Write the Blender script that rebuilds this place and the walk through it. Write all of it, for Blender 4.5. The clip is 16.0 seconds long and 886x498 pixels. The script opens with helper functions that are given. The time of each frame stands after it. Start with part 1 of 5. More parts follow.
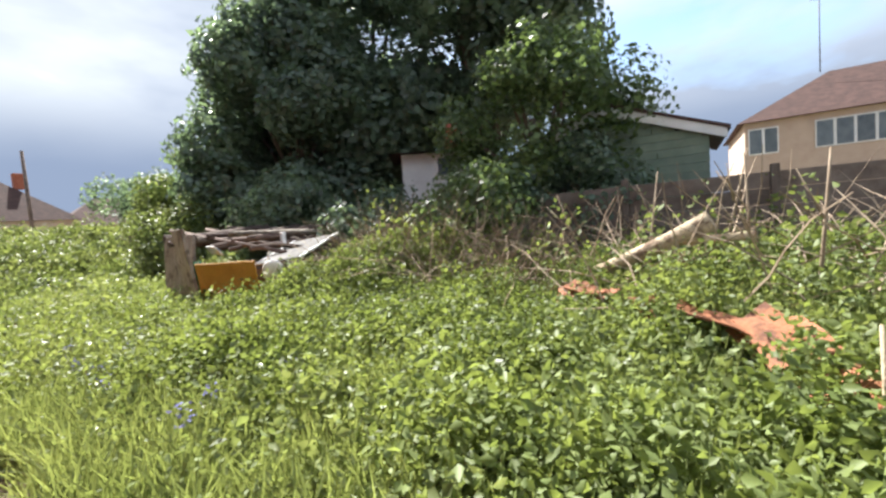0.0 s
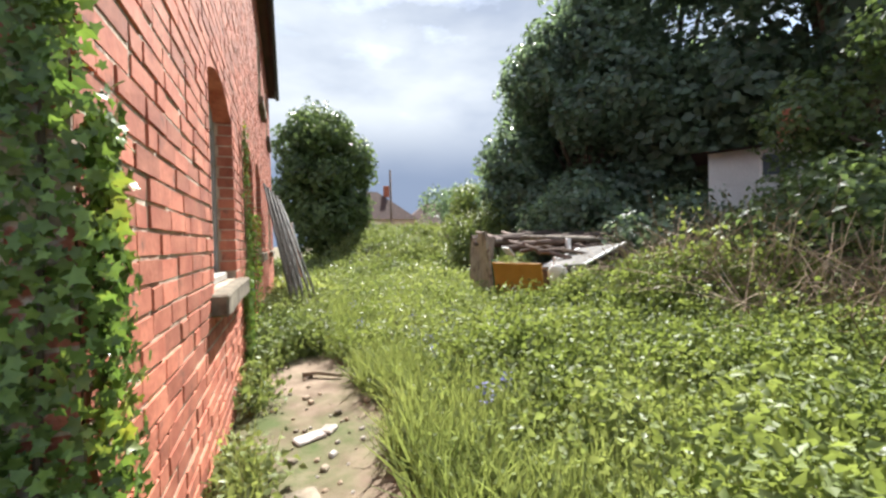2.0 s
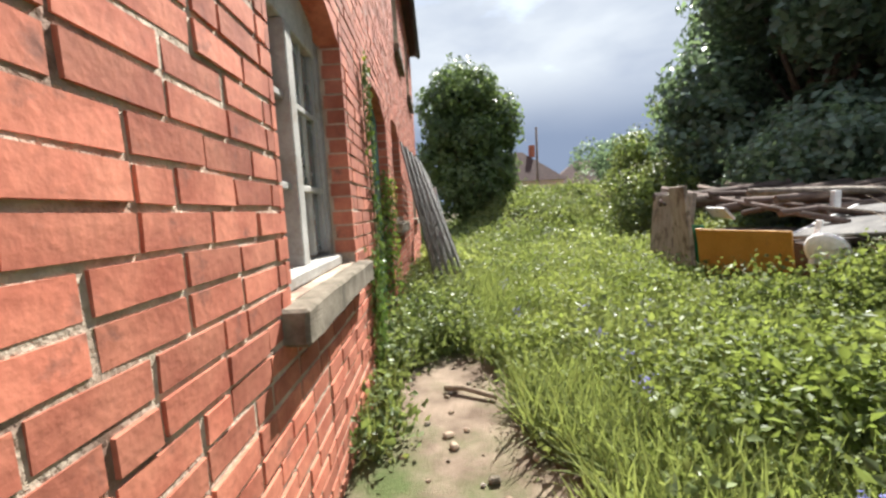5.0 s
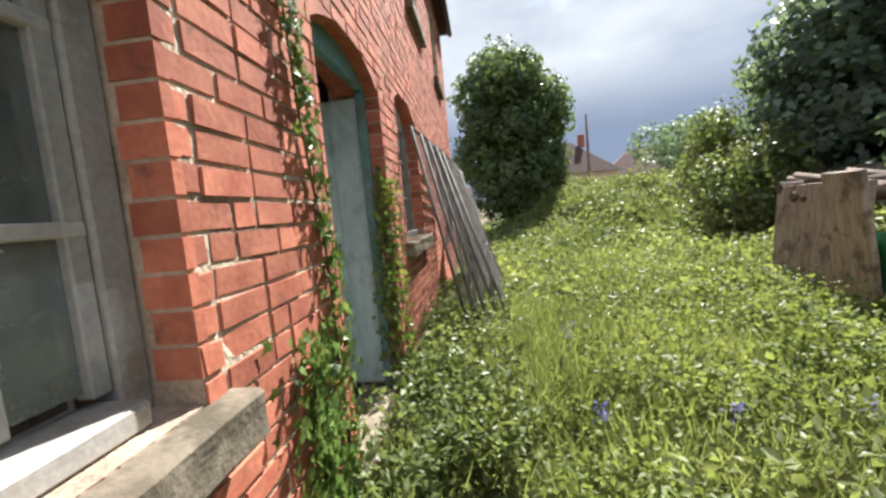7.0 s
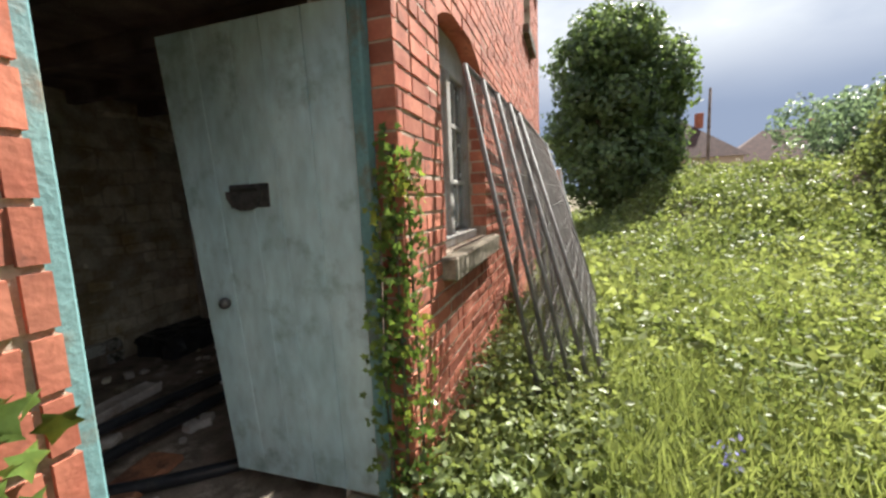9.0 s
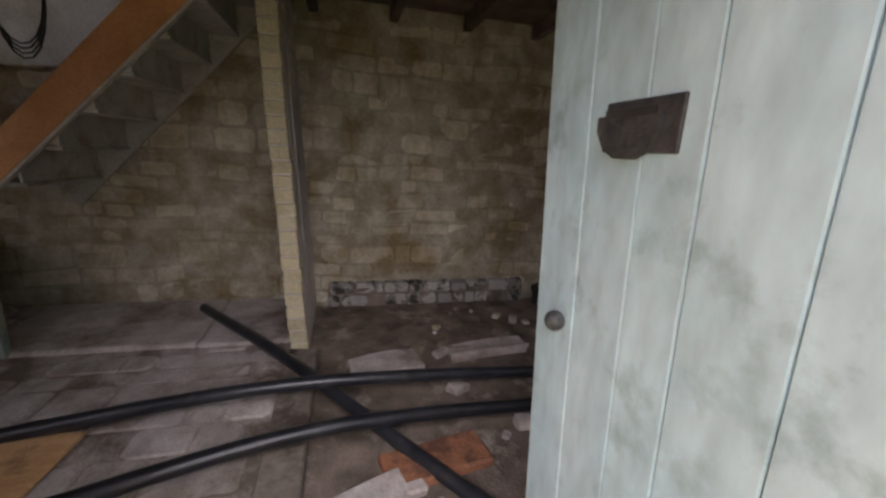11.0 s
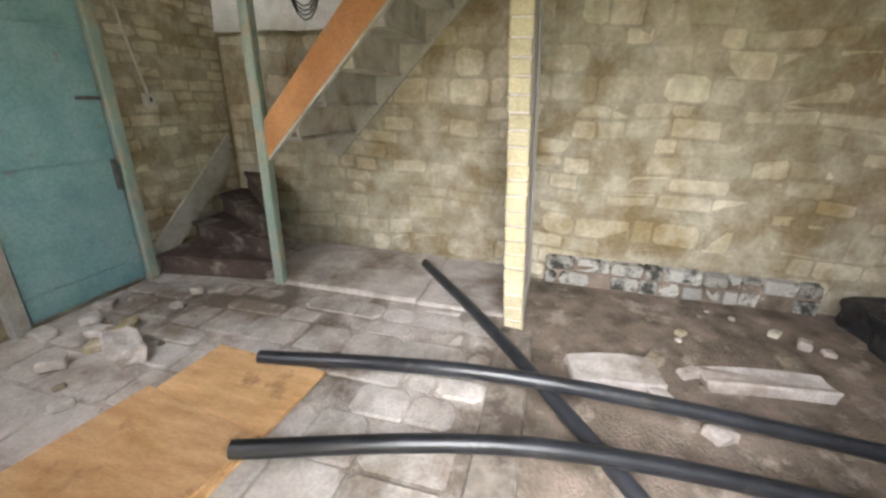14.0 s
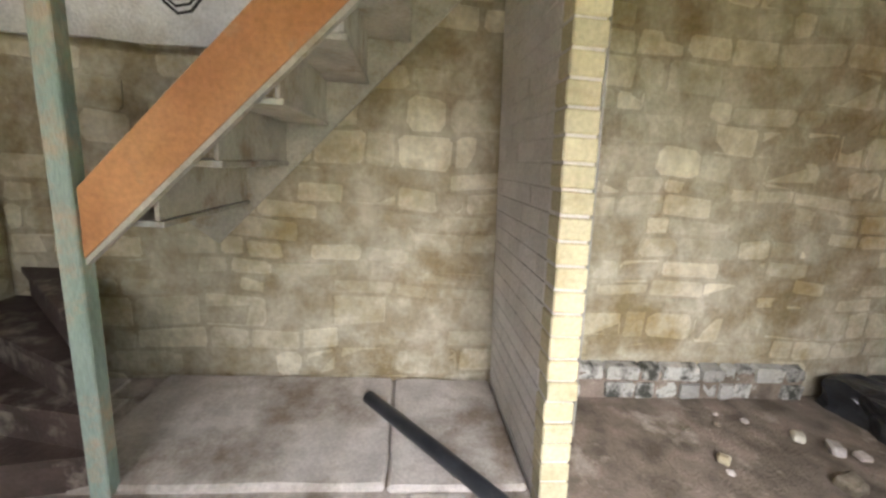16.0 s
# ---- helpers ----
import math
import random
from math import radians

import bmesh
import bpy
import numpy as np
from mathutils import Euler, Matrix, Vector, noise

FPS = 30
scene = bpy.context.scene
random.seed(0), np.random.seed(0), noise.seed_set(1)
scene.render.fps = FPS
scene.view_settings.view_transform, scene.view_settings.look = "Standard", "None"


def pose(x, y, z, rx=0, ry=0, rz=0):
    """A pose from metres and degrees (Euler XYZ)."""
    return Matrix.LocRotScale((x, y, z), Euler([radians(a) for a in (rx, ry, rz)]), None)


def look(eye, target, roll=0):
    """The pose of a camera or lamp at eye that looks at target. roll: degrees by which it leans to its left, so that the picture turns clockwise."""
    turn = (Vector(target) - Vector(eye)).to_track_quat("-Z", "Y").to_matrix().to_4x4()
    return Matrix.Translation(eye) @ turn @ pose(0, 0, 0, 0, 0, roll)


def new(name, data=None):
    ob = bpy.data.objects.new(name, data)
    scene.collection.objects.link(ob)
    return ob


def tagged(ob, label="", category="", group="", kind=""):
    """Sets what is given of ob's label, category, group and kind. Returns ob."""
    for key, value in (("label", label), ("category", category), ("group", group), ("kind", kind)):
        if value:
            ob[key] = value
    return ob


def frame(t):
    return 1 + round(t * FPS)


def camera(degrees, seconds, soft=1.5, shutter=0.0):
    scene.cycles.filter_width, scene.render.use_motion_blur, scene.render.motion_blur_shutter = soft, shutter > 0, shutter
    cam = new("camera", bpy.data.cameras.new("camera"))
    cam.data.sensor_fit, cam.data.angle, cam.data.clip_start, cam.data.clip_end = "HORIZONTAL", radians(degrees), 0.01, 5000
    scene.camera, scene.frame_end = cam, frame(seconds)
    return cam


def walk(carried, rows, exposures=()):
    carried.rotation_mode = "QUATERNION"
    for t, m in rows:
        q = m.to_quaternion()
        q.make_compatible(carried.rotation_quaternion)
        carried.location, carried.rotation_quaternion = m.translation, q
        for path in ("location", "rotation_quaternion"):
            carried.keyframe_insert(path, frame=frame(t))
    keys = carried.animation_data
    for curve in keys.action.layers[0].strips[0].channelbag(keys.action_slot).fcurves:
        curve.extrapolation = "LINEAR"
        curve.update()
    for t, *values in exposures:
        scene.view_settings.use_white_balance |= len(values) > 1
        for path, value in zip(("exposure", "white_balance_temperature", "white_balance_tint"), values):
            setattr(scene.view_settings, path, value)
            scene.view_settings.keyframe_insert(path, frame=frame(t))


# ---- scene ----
cam = camera(95.5, 16.0, soft=2.6)
PATH = [
    (0, (0.504, -1.381, 1.273), (2.213, -0.351, 1.143), -4.5),
    (0.5, (0.462, -1.376, 1.308), (1.934, -0.025, 1.210), -3.9),
    (1, (0.429, -1.369, 1.323), (1.657, 0.208, 1.255), -3.1),
    (1.5, (0.416, -1.348, 1.322), (1.391, 0.396, 1.276), -2.3),
    (2, (0.401, -1.318, 1.319), (1.122, 0.548, 1.283), -1.4),
    (2.5, (0.386, -1.273, 1.319), (0.879, 0.664, 1.271), -1.0),
    (3, (0.378, -1.206, 1.315), (0.694, 0.768, 1.238), -1.0),
    (3.5, (0.374, -1.055, 1.299), (0.581, 0.931, 1.190), -1.8),
    (6, (0.649, 0.782, 1.368), (0.564, 2.769, 1.156), -3.8),
    (6.5, (0.680, 1.161, 1.382), (0.529, 3.143, 1.171), -4.4),
    (7, (0.677, 1.578, 1.461), (0.471, 3.559, 1.275), -5.2),
    (7.5, (0.682, 2.052, 1.511), (0.434, 4.029, 1.344), -5.2),
    (8, (0.615, 2.459, 1.527), (0.297, 4.428, 1.386), -4.3),
    (9, (0.660, 3.020, 1.530), (0.050, 4.900, 1.280), -2.5),
    (9.7, (0.500, 3.550, 1.520), (-0.850, 4.980, 1.170), 0.0),
    (10.5, (0.209, 3.876, 1.502), (-1.523, 4.787, 1.088), 1.9),
    (11, (-0.007, 3.927, 1.507), (-1.891, 4.410, 1.038), 3.1),
    (11.5, (-0.196, 3.960, 1.500), (-2.117, 4.034, 0.949), 1.5),
    (12, (-0.270, 3.928, 1.457), (-2.164, 3.747, 0.840), 1.0),
    (12.5, (-0.264, 3.869, 1.452), (-2.125, 3.544, 0.795), 0.8),
    (13, (-0.287, 3.807, 1.460), (-2.122, 3.371, 0.795), 0.7),
    (13.5, (-0.381, 3.773, 1.476), (-2.194, 3.294, 0.780), 0.9),
    (14, (-0.457, 3.746, 1.476), (-2.268, 3.280, 0.768), 1.4),
    (14.5, (-0.803, 3.476, 1.449), (-2.619, 2.985, 0.770), 1.0),
    (15, (-1.026, 3.252, 1.490), (-2.849, 2.744, 0.842), 0.4),
    (15.5, (-1.225, 3.112, 1.486), (-3.135, 2.829, 0.964), 1.5),
    (16, (-1.360, 3.006, 1.465), (-3.306, 3.204, 1.050), 3.9),
]

EXPO = [(0, 1.65, 6100, 9), (3.5, 1.5, 6100, 9), (6, 1.45, 6100, 9), (8, 1.55, 6100, 9), (9.4, 1.7, 6300, 10), (10.3, 2.4, 6300, 6), (10.6, 2.7, 6400, 10), (11, 3.2, 6600, 26), (11.7, 4.0, 7200, 40), (12.3, 4.8, 7300, 40), (13.2, 5.4, 7000, 24), (14, 5.6, 6500, 13), (16, 5.7, 6500, 14)]
walk(cam, [(t, look(eye, target, roll)) for t, eye, target, roll in PATH], EXPO)

# ---- sky and sun: a bright broken sky, sun ahead over the garden, high ----
SUN_YAW, SUN_ELEV = -25.0, 49.0
world = bpy.data.worlds.new("sky")
scene.world = world
world.use_nodes = True
wn, wl = world.node_tree.nodes, world.node_tree.links
wn.clear()
sky = wn.new("ShaderNodeTexSky")
sky.sky_type, sky.sun_disc = "NISHITA", False
sky.sun_elevation, sky.sun_rotation = radians(SUN_ELEV), radians(-SUN_YAW)
tc = wn.new("ShaderNodeTexCoord")
mp = wn.new("ShaderNodeMapping")
mp.inputs["Scale"].default_value = (1.0, 1.0, 2.6)
cl = wn.new("ShaderNodeTexNoise")
cl.inputs["Scale"].default_value, cl.inputs["Detail"].default_value, cl.inputs["Roughness"].default_value = 1.7, 7.0, 0.55
ramp = wn.new("ShaderNodeValToRGB")
ramp.color_ramp.elements[0].position, ramp.color_ramp.elements[1].position = 0.30, 0.50
shade = wn.new("ShaderNodeTexNoise")
shade.inputs["Scale"].default_value, shade.inputs["Detail"].default_value = 2.3, 5.0
cramp = wn.new("ShaderNodeValToRGB")
cramp.color_ramp.elements[0].position, cramp.color_ramp.elements[1].position = 0.35, 0.62
cramp.color_ramp.elements[0].color, cramp.color_ramp.elements[1].color = (1.9, 2.1, 2.5, 1), (3.3, 3.4, 3.5, 1)
wmix = wn.new("ShaderNodeMixRGB")
wbg = wn.new("ShaderNodeBackground")
wbg.inputs["Strength"].default_value = 0.1
wout = wn.new("ShaderNodeOutputWorld")
wl.new(tc.outputs["Generated"], mp.inputs["Vector"])
wl.new(mp.outputs["Vector"], cl.inputs["Vector"])
wl.new(mp.outputs["Vector"], shade.inputs["Vector"])
wl.new(cl.outputs["Fac"], ramp.inputs["Fac"])
wl.new(shade.outputs["Fac"], cramp.inputs["Fac"])
wl.new(ramp.outputs["Color"], wmix.inputs["Fac"])
wl.new(sky.outputs["Color"], wmix.inputs["Color1"])
# a grey-blue bank of rain cloud low over the horizon
sep = wn.new("ShaderNodeSeparateXYZ")
wl.new(tc.outputs["Generated"], sep.inputs["Vector"])
wob = wn.new("ShaderNodeMath")
wob.operation = "MULTIPLY_ADD"
wob.inputs[1].default_value = -0.16
wl.new(shade.outputs["Fac"], wob.inputs[0])
wl.new(sep.outputs["Z"], wob.inputs[2])
low_bank = wn.new("ShaderNodeMapRange")
low_bank.interpolation_type = "SMOOTHSTEP"
low_bank.inputs["From Min"].default_value, low_bank.inputs["From Max"].default_value = 0.06, 0.22
bank_mix = wn.new("ShaderNodeMixRGB")
bank_mix.inputs["Color1"].default_value = (1.15, 1.38, 1.85, 1)
wl.new(wob.outputs["Value"], low_bank.inputs["Value"])
wl.new(low_bank.outputs["Result"], bank_mix.inputs["Fac"])
wl.new(cramp.outputs["Color"], bank_mix.inputs["Color2"])
wl.new(bank_mix.outputs["Color"], wmix.inputs["Color2"])
wl.new(wmix.outputs["Color"], wbg.inputs["Color"])
wl.new(wbg.outputs["Background"], wout.inputs["Surface"])
sun_data = bpy.data.lights.new("sun", "SUN")
sun_data.energy, sun_data.angle, sun_data.color = 5.6, radians(0.8), (1.0, 0.94, 0.84)
sun = new("sun", sun_data)
sy, se = radians(SUN_YAW), radians(SUN_ELEV)
sun_way = Vector((-math.sin(sy) * math.cos(se), math.cos(sy) * math.cos(se), math.sin(se)))
sun.matrix_world = look(sun_way * 60, (0, 0, 0))

# daylight standing in the window openings and the doorway: sky light, falling downwards
for name, y, z, w, h, watts, drop, turn, fan in (("window_light", 1.88, 1.72, 1.0, 1.1, 0.20, 1.3, 0.0, 92), ("window_light", 5.67, 1.90, 0.85, 1.0, 0.14, 1.4, 0.0, 92), ("door_light", 3.90, 1.40, 0.95, 1.4, 0.62, 1.15, 0.05, 80), ("landing_light", 1.80, 4.60, 0.9, 1.1, 0.6, 2.2, 0.0, 92)):
    ld = bpy.data.lights.new(name, "AREA")
    ld.shape, ld.size, ld.size_y, ld.energy, ld.color = "RECTANGLE", w, h, watts, (0.96, 0.98, 1.0)
    ld.spread = radians(fan)
    new(name, ld).matrix_world = look((-0.36, y, z), (-2.4, y + turn, z - drop))

# ---- materials ----
def mat(name, a, b, scale=8.0, rough=0.8, bump=0.3, metal=0.0, fine=60.0, vary=0.25, dirt=None, dirt_scale=1.3, island=False, see=0.0, stretch=(1, 1, 1), dirt_at=(0.5, 0.62), spec=0.3):
    m = bpy.data.materials.new(name)
    m.use_nodes = True
    n, l = m.node_tree.nodes, m.node_tree.links
    p = n["Principled BSDF"]
    c = n.new("ShaderNodeTexCoord")
    g = n.new("ShaderNodeNewGeometry")
    mp = n.new("ShaderNodeMapping")
    mp.inputs["Scale"].default_value = stretch
    l.new(g.outputs["Position"], mp.inputs["Vector"])
    big = n.new("ShaderNodeTexNoise")
    big.inputs["Scale"].default_value, big.inputs["Detail"].default_value = scale, 6
    small = n.new("ShaderNodeTexNoise")
    small.inputs["Scale"].default_value, small.inputs["Detail"].default_value = fine, 4
    for t in (big, small):
        l.new(mp.outputs["Vector"], t.inputs["Vector"])
    r = n.new("ShaderNodeValToRGB")
    r.color_ramp.elements[0].position, r.color_ramp.elements[1].position = 0.32, 0.68
    r.color_ramp.elements[0].color, r.color_ramp.elements[1].color = (*a, 1), (*b, 1)
    l.new(big.outputs["Fac"], r.inputs["Fac"])
    col = r.outputs["Color"]
    if dirt:
        d = n.new("ShaderNodeTexNoise")
        d.inputs["Scale"].default_value, d.inputs["Detail"].default_value, d.inputs["Roughness"].default_value = dirt_scale, 8, 0.65
        l.new(g.outputs["Position"], d.inputs["Vector"])
        dr = n.new("ShaderNodeMapRange")
        dr.inputs["From Min"].default_value, dr.inputs["From Max"].default_value = dirt_at
        l.new(d.outputs["Fac"], dr.inputs["Value"])
        mx = n.new("ShaderNodeMixRGB")
        mx.inputs["Color2"].default_value = (*dirt, 1)
        l.new(dr.outputs["Result"], mx.inputs["Fac"])
        l.new(col, mx.inputs["Color1"])
        col = mx.outputs["Color"]
    oi = n.new("ShaderNodeObjectInfo")
    src = g.outputs["Random Per Island"] if island else oi.outputs["Random"]
    mr = n.new("ShaderNodeMapRange")
    mr.inputs["To Min"].default_value, mr.inputs["To Max"].default_value = 1 - vary, 1 + vary
    l.new(src, mr.inputs["Value"])
    gr = n.new("ShaderNodeMapRange")
    gr.inputs["From Min"].default_value, gr.inputs["From Max"].default_value = 0.3, 0.7
    gr.inputs["To Min"].default_value, gr.inputs["To Max"].default_value = 0.86, 1.1
    l.new(small.outputs["Fac"], gr.inputs["Value"])
    k = n.new("ShaderNodeMath")
    k.operation = "MULTIPLY"
    l.new(mr.outputs["Result"], k.inputs[0])
    l.new(gr.outputs["Result"], k.inputs[1])
    v = n.new("ShaderNodeHueSaturation")
    l.new(k.outputs["Value"], v.inputs["Value"])
    l.new(col, v.inputs["Color"])
    l.new(v.outputs["Color"], p.inputs["Base Color"])
    p.inputs["Roughness"].default_value, p.inputs["Metallic"].default_value = rough, metal
    p.inputs["Specular IOR Level"].default_value = spec
    if bump:
        bp = n.new("ShaderNodeBump")
        bp.inputs["Strength"].default_value, bp.inputs["Distance"].default_value = bump, 0.01
        ad = n.new("ShaderNodeMath")
        l.new(big.outputs["Fac"], ad.inputs[0])
        l.new(small.outputs["Fac"], ad.inputs[1])
        l.new(ad.outputs["Value"], bp.inputs["Height"])
        l.new(bp.outputs["Normal"], p.inputs["Normal"])
    if see:
        tr = n.new("ShaderNodeBsdfTranslucent")
        tint = n.new("ShaderNodeMixRGB")
        tint.blend_type, tint.inputs["Fac"].default_value, tint.inputs["Color2"].default_value = "MULTIPLY", 1.0, (1.35, 1.3, 0.8, 1)
        l.new(v.outputs["Color"], tint.inputs["Color1"])
        l.new(tint.outputs["Color"], tr.inputs["Color"])
        ms = n.new("ShaderNodeMixShader")
        ms.inputs["Fac"].default_value = see
        l.new(p.outputs["BSDF"], ms.inputs[1])
        l.new(tr.outputs["BSDF"], ms.inputs[2])
        l.new(ms.outputs["Shader"], n["Material Output"].inputs["Surface"])
    return m


def glass_mat():
    m = bpy.data.materials.new("dirty_glass")
    m.use_nodes = True
    n, l = m.node_tree.nodes, m.node_tree.links
    p = n["Principled BSDF"]
    t = n.new("ShaderNodeTexNoise")
    t.inputs["Scale"].default_value, t.inputs["Detail"].default_value = 9, 6
    r = n.new("ShaderNodeMapRange")
    r.inputs["From Min"].default_value, r.inputs["From Max"].default_value = 0.4, 0.7
    r.inputs["To Min"].default_value, r.inputs["To Max"].default_value = 0.05, 0.4
    g = n.new("ShaderNodeNewGeometry")
    l.new(g.outputs["Position"], t.inputs["Vector"])
    l.new(t.outputs["Fac"], r.inputs["Value"])
    l.new(r.outputs["Result"], p.inputs["Roughness"])
    p.inputs["Base Color"].default_value = (0.55, 0.6, 0.58, 1)
    p.inputs["Transmission Weight"].default_value = 0.85
    p.inputs["IOR"].default_value = 1.45
    return m


BRICK = mat("red_brick", (0.33, 0.095, 0.058), (0.50, 0.185, 0.115), 6, 0.88, 0.22, fine=45, vary=0.27, dirt=(0.17, 0.075, 0.055), dirt_scale=7, dirt_at=(0.58, 0.70))
BRICK_I = mat("red_brick_joined", (0.33, 0.095, 0.058), (0.50, 0.185, 0.115), 6, 0.88, 0.22, fine=45, vary=0.27, dirt=(0.17, 0.075, 0.055), dirt_scale=7, dirt_at=(0.58, 0.70), island=True)
MORTAR = mat("lime_mortar", (0.36, 0.28, 0.21), (0.56, 0.47, 0.37), 12, 0.95, 0.8, dirt=(0.18, 0.11, 0.08), dirt_scale=3.0, dirt_at=(0.48, 0.62))
WHITED = mat("flaking_whitewash_on_brick", (0.50, 0.45, 0.41), (0.66, 0.61, 0.56), 9, 0.9, 0.7, island=True, vary=0.18, dirt=(0.36, 0.12, 0.08), dirt_scale=3.4, dirt_at=(0.45, 0.50))
STONE = mat("limewashed_rubble_stone", (0.40, 0.35, 0.25), (0.64, 0.60, 0.49), 7, 0.92, 0.8, fine=34, vary=0.16, dirt=(0.33, 0.25, 0.13), dirt_scale=2.6, dirt_at=(0.46, 0.68))
STONE_I = mat("limewashed_rubble_stone_joined", (0.40, 0.35, 0.25), (0.64, 0.60, 0.49), 7, 0.92, 0.8, fine=34, vary=0.16, dirt=(0.33, 0.25, 0.13), dirt_scale=2.6, dirt_at=(0.46, 0.68), island=True)
STONE_JOINT = mat("limewashed_joint", (0.34, 0.29, 0.205), (0.55, 0.50, 0.40), 7, 0.95, 0.9, fine=34, dirt=(0.25, 0.19, 0.10), dirt_scale=2.6, dirt_at=(0.46, 0.66))
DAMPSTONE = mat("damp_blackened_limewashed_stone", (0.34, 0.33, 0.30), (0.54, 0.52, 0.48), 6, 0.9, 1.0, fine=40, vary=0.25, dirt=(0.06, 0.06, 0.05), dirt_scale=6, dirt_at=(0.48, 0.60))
PLASTER = mat("white_plaster", (0.50, 0.48, 0.44), (0.66, 0.64, 0.60), 4, 0.9, 0.4, dirt=(0.34, 0.28, 0.21), dirt_at=(0.50, 0.68))
CREAM = mat("cream_painted_brick", (0.46, 0.41, 0.27), (0.57, 0.52, 0.36), 7, 0.8, 0.2, vary=0.10, dirt=(0.40, 0.33, 0.20), dirt_scale=5, dirt_at=(0.55, 0.7))
PALE = mat("lilac_white_painted_brick", (0.52, 0.49, 0.47), (0.62, 0.59, 0.57), 4, 0.8, 0.5, vary=0.07)
TEAL = mat("flaking_pale_blue_paint", (0.42, 0.58, 0.62), (0.56, 0.72, 0.755), 3, 0.55, 0.12, fine=14, vary=0.04, stretch=(1.5, 1.5, 0.6), dirt=(0.33, 0.45, 0.46), dirt_scale=5, dirt_at=(0.52, 0.66))
TEAL_DARK = mat("turquoise_gloss_paint", (0.17, 0.33, 0.36), (0.27, 0.44, 0.465), 4, 0.45, 0.08, vary=0.05, dirt=(0.25, 0.2, 0.14), dirt_scale=7, dirt_at=(0.62, 0.7))
GREENPOST = mat("worn_grey_green_paint", (0.22, 0.30, 0.27), (0.36, 0.44, 0.40), 5, 0.7, 0.4, stretch=(3, 3, 0.6), dirt=(0.42, 0.36, 0.28), dirt_scale=6)
IRON = mat("rusty_iron", (0.07, 0.07, 0.07), (0.15, 0.14, 0.135), 20, 0.6, 0.5, metal=0.6)
CONCRETE = mat("stone_sill", (0.16, 0.13, 0.095), (0.29, 0.245, 0.185), 10, 0.95, 0.35, dirt=(0.12, 0.10, 0.07), dirt_scale=6)
FLAG = mat("dusty_flagstone", (0.44, 0.40, 0.37), (0.64, 0.59, 0.56), 6, 0.92, 0.35, vary=0.07, dirt=(0.24, 0.19, 0.15), dirt_scale=1.8, dirt_at=(0.47, 0.64))
EARTH = mat("damp_earth_floor", (0.10, 0.08, 0.06), (0.24, 0.19, 0.155), 6, 1.0, 1.0, dirt=(0.36, 0.31, 0.26), dirt_scale=5, dirt_at=(0.55, 0.7))
FLOORDUST = mat("dusty_joint_dirt", (0.30, 0.26, 0.23), (0.50, 0.45, 0.41), 7, 1.0, 0.9, dirt=(0.15, 0.12, 0.095), dirt_scale=1.8, dirt_at=(0.47, 0.60))
PLY = mat("weathered_orange_plywood", (0.50, 0.29, 0.13), (0.66, 0.42, 0.22), 2.2, 0.7, 0.2, stretch=(9, 2.0, 1), fine=22, dirt=(0.30, 0.17, 0.08), dirt_scale=6, dirt_at=(0.56, 0.70))
STRINGER = mat("orange_varnished_pine", (0.34, 0.15, 0.06), (0.47, 0.235, 0.105), 4, 0.55, 0.2, stretch=(3, 1, 1), dirt=(0.3, 0.2, 0.13), dirt_scale=5, dirt_at=(0.58, 0.75))
WOODWHITE = mat("dirty_white_wood", (0.34, 0.325, 0.30), (0.48, 0.46, 0.425), 5, 0.75, 0.14, dirt=(0.30, 0.25, 0.19), dirt_scale=6, dirt_at=(0.52, 0.68))
WOODGREY = mat("silvered_old_timber", (0.24, 0.20, 0.165), (0.38, 0.33, 0.28), 5, 0.9, 0.6, stretch=(4, 4, 0.7), dirt=(0.14, 0.11, 0.09), dirt_scale=5)
FELT = mat("weathered_grey_roof_felt", (0.11, 0.105, 0.10), (0.21, 0.20, 0.19), 5, 0.9, 0.4, dirt=(0.28, 0.26, 0.23), dirt_scale=4, dirt_at=(0.55, 0.68))
# also colours the block that stands for shade inside the wrecked shed
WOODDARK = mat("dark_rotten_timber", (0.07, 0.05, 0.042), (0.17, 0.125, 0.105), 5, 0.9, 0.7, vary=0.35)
BROWNSTEP = mat("dark_brown_painted_steps", (0.055, 0.038, 0.034), (0.115, 0.08, 0.07), 6, 0.6, 0.4, dirt=(0.32, 0.27, 0.23), dirt_scale=5, dirt_at=(0.53, 0.68))
PLASTIC = mat("black_plastic_pipe", (0.012, 0.013, 0.016), (0.03, 0.032, 0.038), 8, 0.32, 0.08, dirt=(0.07, 0.065, 0.06), dirt_scale=9, dirt_at=(0.58, 0.75), spec=0.5)
SOIL = mat("dry_garden_soil", (0.12, 0.085, 0.06), (0.25, 0.19, 0.14), 5, 1.0, 1.0, fine=120, dirt=(0.07, 0.09, 0.03), dirt_scale=0.8, dirt_at=(0.45, 0.6))
NETTLE = mat("fresh_nettle_leaf", (0.12, 0.16, 0.048), (0.22, 0.265, 0.095), 1.3, 0.5, 0.1, fine=25, vary=0.3, island=True, see=0.45)
GRASS = mat("meadow_grass", (0.15, 0.19, 0.07), (0.26, 0.30, 0.125), 0.7, 0.5, 0, vary=0.3, island=True, see=0.45)
BRAMBLE = mat("bramble_leaf", (0.10, 0.14, 0.05), (0.21, 0.245, 0.105), 1.0, 0.42, 0.1, vary=0.4, island=True, see=0.4)
DARKLEAF = mat("dark_ivy_and_conifer_leaf", (0.105, 0.155, 0.12), (0.165, 0.23, 0.165), 0.6, 0.38, 0.1, vary=0.4, island=True, see=0.5, spec=0.6)
